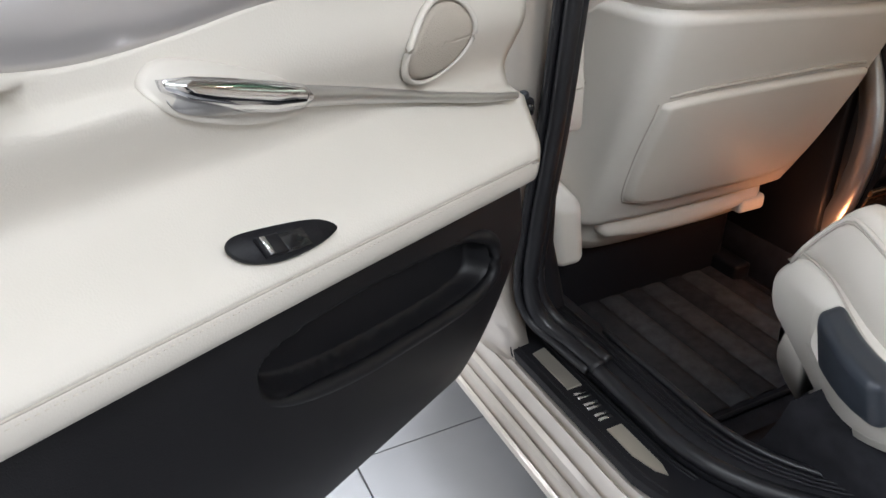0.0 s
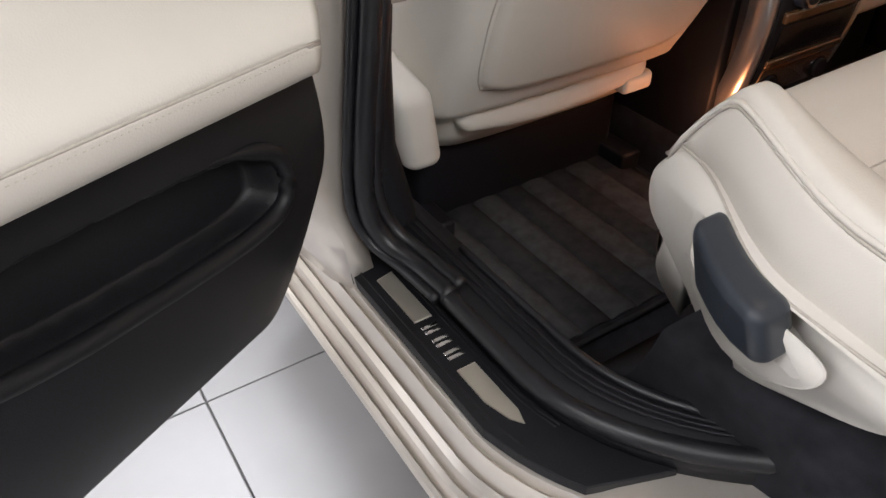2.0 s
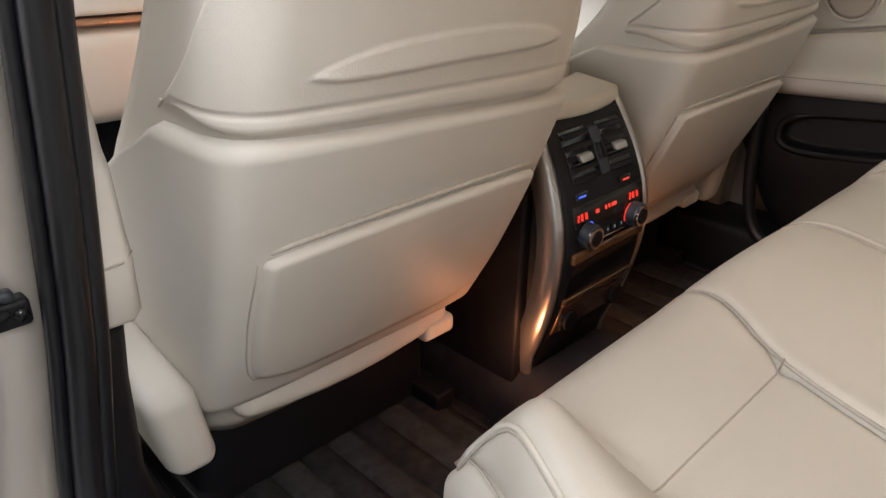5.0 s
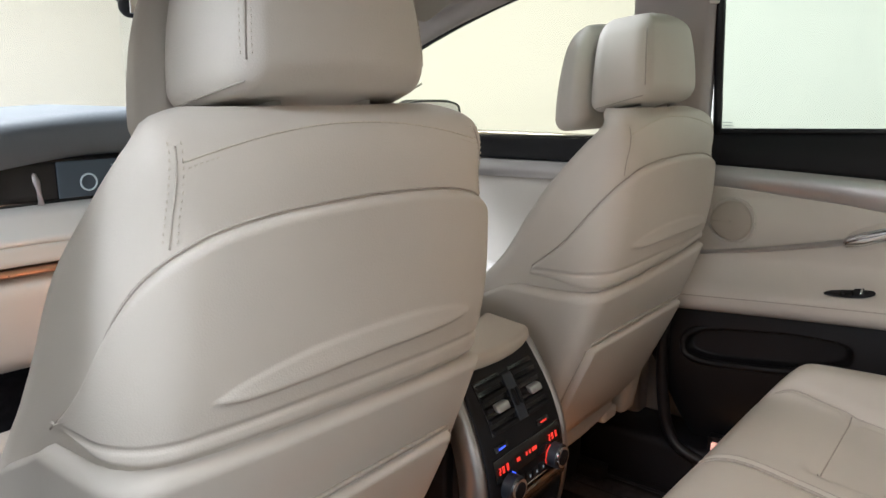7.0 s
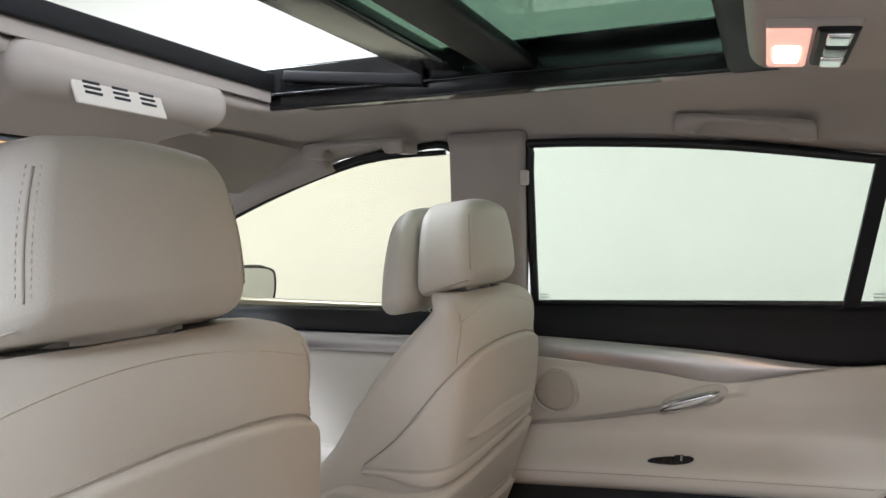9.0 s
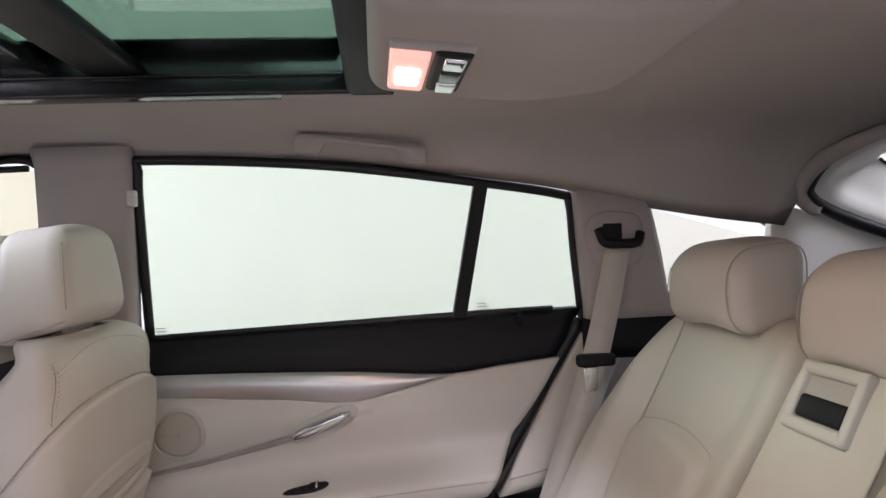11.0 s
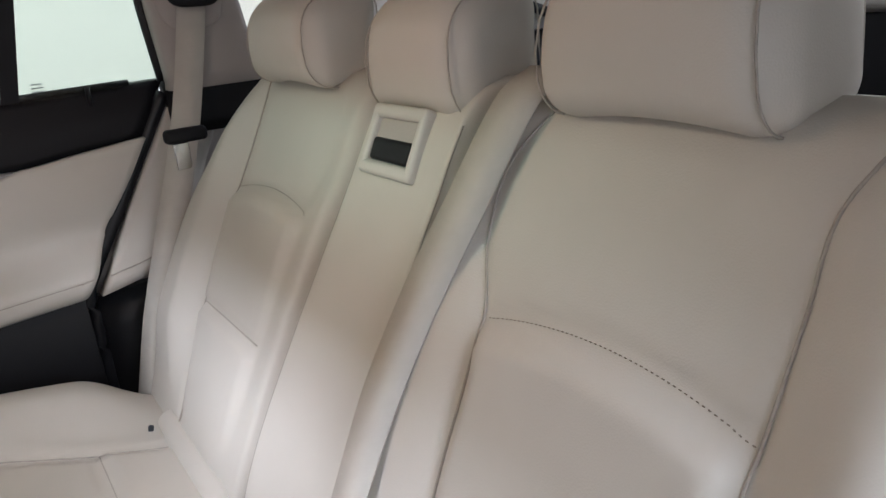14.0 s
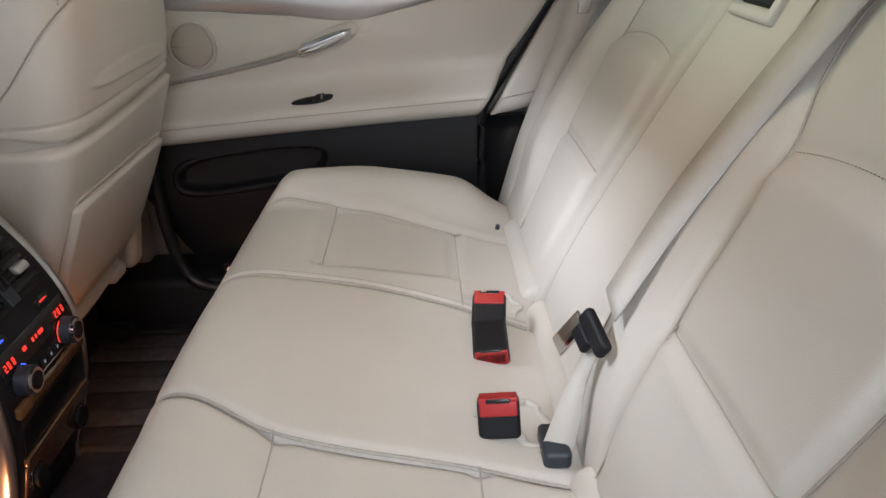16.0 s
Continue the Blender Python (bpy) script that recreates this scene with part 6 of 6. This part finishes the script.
lamp = thing("roof_lamp", "lit warm reading lamp with switches on the roof lining", "roof lamp")
lamp_pose = Matrix.Translation((-0.012, -0.523, 1.441)) @ Euler((radians(6), 0, 0)).to_matrix().to_4x4()
lp = lambda v: lamp_pose @ v
part("pod", rbox(0.34, 0.30, 0.05, 0.0245, 5, 5, lambda v: lp(Vector((v.x * (1 - 0.1 * (v.y + 0.1)), v.y - 0.09, v.z + 0.029 + 0.5 * max(0.0, -v.y) ** 1.5 + 0.9 * abs(v.x) ** 3)))), HEADLINER, lamp, "greige pod")
part("bezel", rbox(0.140, 0.034, 0.012, 0.005, 3, 3, lambda v: lp(v + Vector((0, -0.018, 0)))), BLACK, lamp, "black switch bezel")
part("rim", rbox(0.146, 0.076, 0.010, 0.0045, 3, 3, lambda v: lp(v + Vector((0, 0.001, 0.003)))), GREIGE_PLASTIC, lamp, "greige lamp rim")
part("lens", rbox(0.132, 0.036, 0.010, 0.004, 3, 3, lambda v: lp(v + Vector((0.002, 0.020, -0.003)))), LAMP_WARM, lamp, "warm lit lamp lens")
part("hot_lens", rbox(0.060, 0.022, 0.004, 0.0018, 3, 3, lambda v: lp(v + Vector((0.006, 0.020, -0.0085)))), LAMP_HOT, lamp, "bright lit lamp centre")
for x in (-0.045, 0.0, 0.045):
    part("switch", rbox(0.034, 0.020, 0.006, 0.0028, 2, 3, lambda v: lp(v + Vector((x, -0.020, -0.006)))), CHROME if x else BLACK_GLOSS, lamp)

overhead = thing("overhead_console", "greige front roof console with vents and lit map lamp", "roof console")
part("housing", rbox(0.34, 0.30, 0.07, 0.03, 5, 5, lambda v: Vector((v.x * (1 - 0.9 * v.y), v.y + 0.46, v.z + 1.452 - 0.16 * v.y))), HEADLINER, overhead)
part("vent_plate", rbox(0.150, 0.072, 0.006, 0.0028, 3, 3, lambda v: Vector((v.x - 0.04, 0.314 + v.y * 0.35 - v.z, 1.462 + v.y * 0.85))), CREAM_PLASTIC, overhead, "cream speaker vent plate")
for k in range(3):
    for j in range(5):
        part("vent_slit", block((-0.099 + 0.046 * k, 0.3035 + 0.0029 * j, 1.447 + 0.007 * j), (-0.073 + 0.046 * k, 0.3085 + 0.0029 * j, 1.4505 + 0.007 * j), 0.0008), KNOB, overhead)
part("map_lens", rbox(0.10, 0.05, 0.006, 0.0028, 3, 3, lambda v: Vector((v.x - 0.05, v.y + 0.55, v.z + 1.398 - 0.16 * v.y))), LAMP_MAP, overhead, "warm lit map lamp")
part("lamp_bezel", rbox(0.26, 0.09, 0.006, 0.0028, 3, 3, lambda v: Vector((v.x + 0.02, v.y + 0.545, v.z + 1.4025 - 0.16 * v.y))), BLACK_GLOSS, overhead, "black lamp bezel")


def visor(s):
    ob = thing("sun_visor", "folded greige sun visor under the roof lining", "sun visor", "sun visors")
    part("blade", rbox(0.34, 0.17, 0.022, 0.010, 5, 4, lambda v: Vector((s * 0.38 + v.x, 0.535 + v.y - 0.10 * abs(v.x + s * 0.1), 1.412 - 0.52 * v.y - 0.06 * max(0, s * v.x)))), VISOR, ob)
    part("clip", block((s * 0.235, 0.430, 1.446), (s * 0.275, 0.448, 1.456), 0.003), CREAM_PLASTIC, ob)


visor(1)
visor(-1)

mirror = thing("rear_view_mirror", "black framed rear view mirror on the windscreen", "mirror")
mp = pose(0.02, 0.74, 1.365, 8, 0, -14)
part("housing", rbox(0.25, 0.045, 0.072, 0.020, 4, 5, lambda v: mp @ v), BLACK, mirror)
part("mirror_glass", rbox(0.225, 0.004, 0.054, 0.0019, 3, 3, lambda v: mp @ (v + Vector((0, -0.023, 0)))), MIRROR, mirror, "mirror glass")
part("stalk", bar((0.02, 0.77, 1.39), (0.02, 0.86, 1.44), 0.008, (0.05, 0.03)), BLACK, mirror)
part("sensor_cover", rbox(0.10, 0.14, 0.05, 0.02, 3, 4, lambda v: Vector((v.x + 0.02, v.y + 0.86, v.z + 1.42 - 0.5 * v.y))), BLACK, mirror)

wing = thing("door_mirror", "black framed outside mirror beyond the front window", "mirror")
wp = pose(1.00, 0.95, 1.11, 0, 0, -25)
part("housing", rbox(0.20, 0.10, 0.13, 0.04, 4, 5, lambda v: wp @ (v + Vector((0, 0.03, 0)))), BLACK, wing)
mirror_form = outline([(-0.088, -0.045), (-0.092, 0.02), (-0.075, 0.052), (0.0, 0.058), (0.075, 0.050), (0.090, 0.015), (0.082, -0.040), (0.055, -0.056), (-0.055, -0.058)], 6)
for name, k, y0, y1, mat, lab in (("rim", 1.10, -0.022, -0.002, BLACK_GLOSS, "black mirror rim"), ("mirror_glass", 1.0, -0.026, -0.021, MIRROR, "mirror glass")):
    bm = slab([(p * k, q * k) for p, q in mirror_form], y0, y1, "y", 0.001)
    for v in bm.verts:
        v.co = wp @ v.co
    part(name, bm, mat, wing, lab, smooth=False)
part("foot", bar((0.80, 0.95, 1.05), (0.94, 0.96, 1.07), 0.01, (0.05, 0.03)), BLACK, wing)

# ---- dashboard ----
dash = thing("dashboard", "slate dashboard with satin strip over cream lower panel", "dashboard")
part("top_pad", rbox(1.36, 0.56, 0.086, 0.040, 8, 4, lambda v: Vector((v.x, v.y + 1.10 - 0.10 * (v.x / 0.68) ** 2, v.z + 1.094 + 0.03 * math.exp(-((v.x + 0.0) / 0.3) ** 2)))), DASH, dash)
part("front_lip", rbox(1.30, 0.02, 0.010, 0.004, 8, 2, lambda v: Vector((v.x, v.y + 1.34, v.z + 1.150))), BLACK, dash)
part("screen_recess", rbox(0.56, 0.05, 0.085, 0.012, 5, 3, shift(-0.06, 0.845, 1.040)), BLACK_GLOSS, dash, "dark screen recess")
part("screen", block((-0.22, 0.815, 1.008), (0.03, 0.8195, 1.074), 0.002), SCREEN, dash, "dim navigation screen")
for k in range(6):
    part("screen_line", block((-0.12, 0.8125, 1.014 + 0.0095 * k), (-0.12 + 0.05 + 0.012 * (k % 3), 0.8145, 1.0165 + 0.0095 * k), 0.0005), SCREEN_TEXT, dash, "line of unreadable menu text")
part("screen_dial", tube([(-0.165 + 0.015 * math.cos(a), 0.8135, 1.034 + 0.015 * math.sin(a)) for a in [2 * math.pi * k / 24 for k in range(24)]], 0.0018, 6, True), SCREEN_TEXT, dash)
part("screen_edge", tube([(-0.262, 0.835, 1.078), (-0.255, 0.818, 1.04), (-0.250, 0.822, 1.0)], 0.006, 8), SILVER, dash)
bow = lambda x: 0.05 * (x / 0.65) ** 2
part("satin_strip", rbox(1.30, 0.05, 0.066, 0.016, 8, 4, lambda v: Vector((v.x, v.y + 0.815 + bow(v.x) + 0.45 * v.z, v.z + 0.968))), PEARL, dash, "pale satin dashboard strip")
part("cream_band", rbox(1.29, 0.06, 0.040, 0.012, 8, 4, lambda v: Vector((v.x, v.y + 0.812 + bow(v.x) + 0.1 * v.z, v.z + 0.920))), LEATHER_DOOR, dash, "cream band below the satin strip")
part("wood_line", rbox(1.28, 0.03, 0.014, 0.006, 8, 2, lambda v: Vector((v.x, v.y + 0.800 + bow(v.x), v.z + 0.889))), COPPER, dash, "thin copper coloured trim line")
part("lower_panel", rbox(1.28, 0.12, 0.19, 0.04, 8, 4, lambda v: Vector((v.x, v.y + 0.87 + bow(v.x) - 0.25 * v.z, v.z + 0.785))), LEATHER_DOOR, dash, "cream lower dashboard panel")
part("sun_sensor", rbox(0.045, 0.04, 0.022, 0.006, 2, 3, shift(-0.20, 1.30, 1.152)), DASH, dash, "small grey sensor block")
part("footwell_wall", block((-0.66, 1.05, 0.34), (0.66, 1.10, 1.02), 0.02), CARPET, dash)

# front belt and height slide on the inner post
fbelt = thing("seat_belt", "beige front belt hanging beside the door post", "seat belt")
pts, wid = lerp_line([((-0.640, 0.09, 1.36), (0.004, 0.022, 0.0)), ((-0.655, 0.085, 1.15), (0.004, 0.022, 0.0)), ((-0.662, 0.085, 0.95), (0.004, 0.021, 0.0)), ((-0.665, 0.085, 0.60), (0.004, 0.02, 0.0))], 7)
part("webbing", ribbon(pts, wid), WEBBING, fbelt)
part("stop", rbox(0.020, 0.066, 0.022, 0.007, 3, 3, lambda v: Vector((-0.648 + v.x, 0.075 + v.y, 0.868 + v.z - 0.5 * v.y))), BLACK, fbelt, "black belt stop")
part("tongue", rbox(0.010, 0.030, 0.05, 0.004, 2, 3, lambda v: Vector((-0.645 + v.x, 0.068 + v.y, 0.842 + v.z))), BLACK, fbelt)

# ---- footwell mats ----
def mat_piece(x0, x1, y0, y1, z, label):
    ob = thing("floor_mat", label, "floor mat", "rear floor mats")
    part("backing", block((x0, y0, z), (x1, y1, z + 0.006), 0.002), CARPET, ob)
    n = 8
    for k in range(n):
        a, b = x0 + 0.012 + (x1 - x0 - 0.024) * k / n, x0 + 0.012 + (x1 - x0 - 0.024) * (k + 1) / n
        part("pile_stripe", sheet(lambda u, v: (a + (b - a) * v, y0 + 0.012 + (y1 - y0 - 0.024) * u, z + 0.006 + 0.004 * math.sin(math.pi * v) + 0.002), 2, 4, (0, 0, -0.004)), STRIPE_A if k % 2 else STRIPE_B, ob, "combed pile stripe")
    rim = [(x0, y0, z + 0.006), (x1, y0, z + 0.006), (x1, y1, z + 0.006), (x0, y1, z + 0.006)]
    part("edging", tube(rim, 0.005, 6, True), BLACK, ob)


mat_piece(-0.565, -0.155, -0.175, 0.33, 0.346, "black ribbed carpet mat in the rear footwell")
mat_piece(0.155, 0.60, -0.175, 0.33, 0.346, "black ribbed carpet mat in the far rear footwell")
fan = thing("foot_bracket", "small brass coloured bracket on the floor under the seat", "bracket")
part("tab", block((-0.125, 0.170, 0.356), (-0.085, 0.190, 0.378), 0.003), STEEL_PLATE, fan)
fan2 = thing("rail_cap", "black plastic seat rail cap on the carpet", "rail cap")
part("cap", rbox(0.05, 0.07, 0.04, 0.015, 3, 4, shift(-0.595, 0.02, 0.365)), BLACK_GLOSS, fan2)
sill_lamp = thing("sill_lamp", "warm lit courtesy lamp low on the door", "courtesy lamp")
part("lens", block((0.655, -0.175, 0.452), (0.668, -0.10, 0.474), 0.003), LAMP_WARM, sill_lamp, "warm lit lens")
part("housing", block((0.664, -0.185, 0.440), (0.69, -0.09, 0.485), 0.004), BLACK, sill_lamp)
arch = thing("floor_seal", "dark rubber door opening seal along the far sill", "door seal")
part("seal", tube(smooth_line([(0.66, 0.02, 0.75), (0.655, 0.015, 0.60), (0.65, -0.01, 0.48), (0.645, -0.07, 0.435), (0.64, -0.25, 0.425), (0.64, -0.5, 0.43)], 6), 0.013, 8), RUBBER, arch)

# ---- floor tiles ----
floor_tiles = bpy.data.objects["ground"]
size = 0.60
tile_me = None
for i in range(-6, 6):
    for j in range(-11, 9):
        if tile_me is None:
            bm = rbox(size - 0.003, size - 0.003, 0.012, 0.0012, 1, 1)
            tile_me = bpy.data.meshes.new("tile")
            bm.to_mesh(tile_me)
            bm.free()
            tile_me.materials.append(TILE)
        ob = new("tile", tile_me)
        ob.location = (-0.926 - size / 2 + size * (i + 1), 0.231 - size / 2 + size * (j + 1), GROUND - 0.006)
        ob.parent = floor_tiles
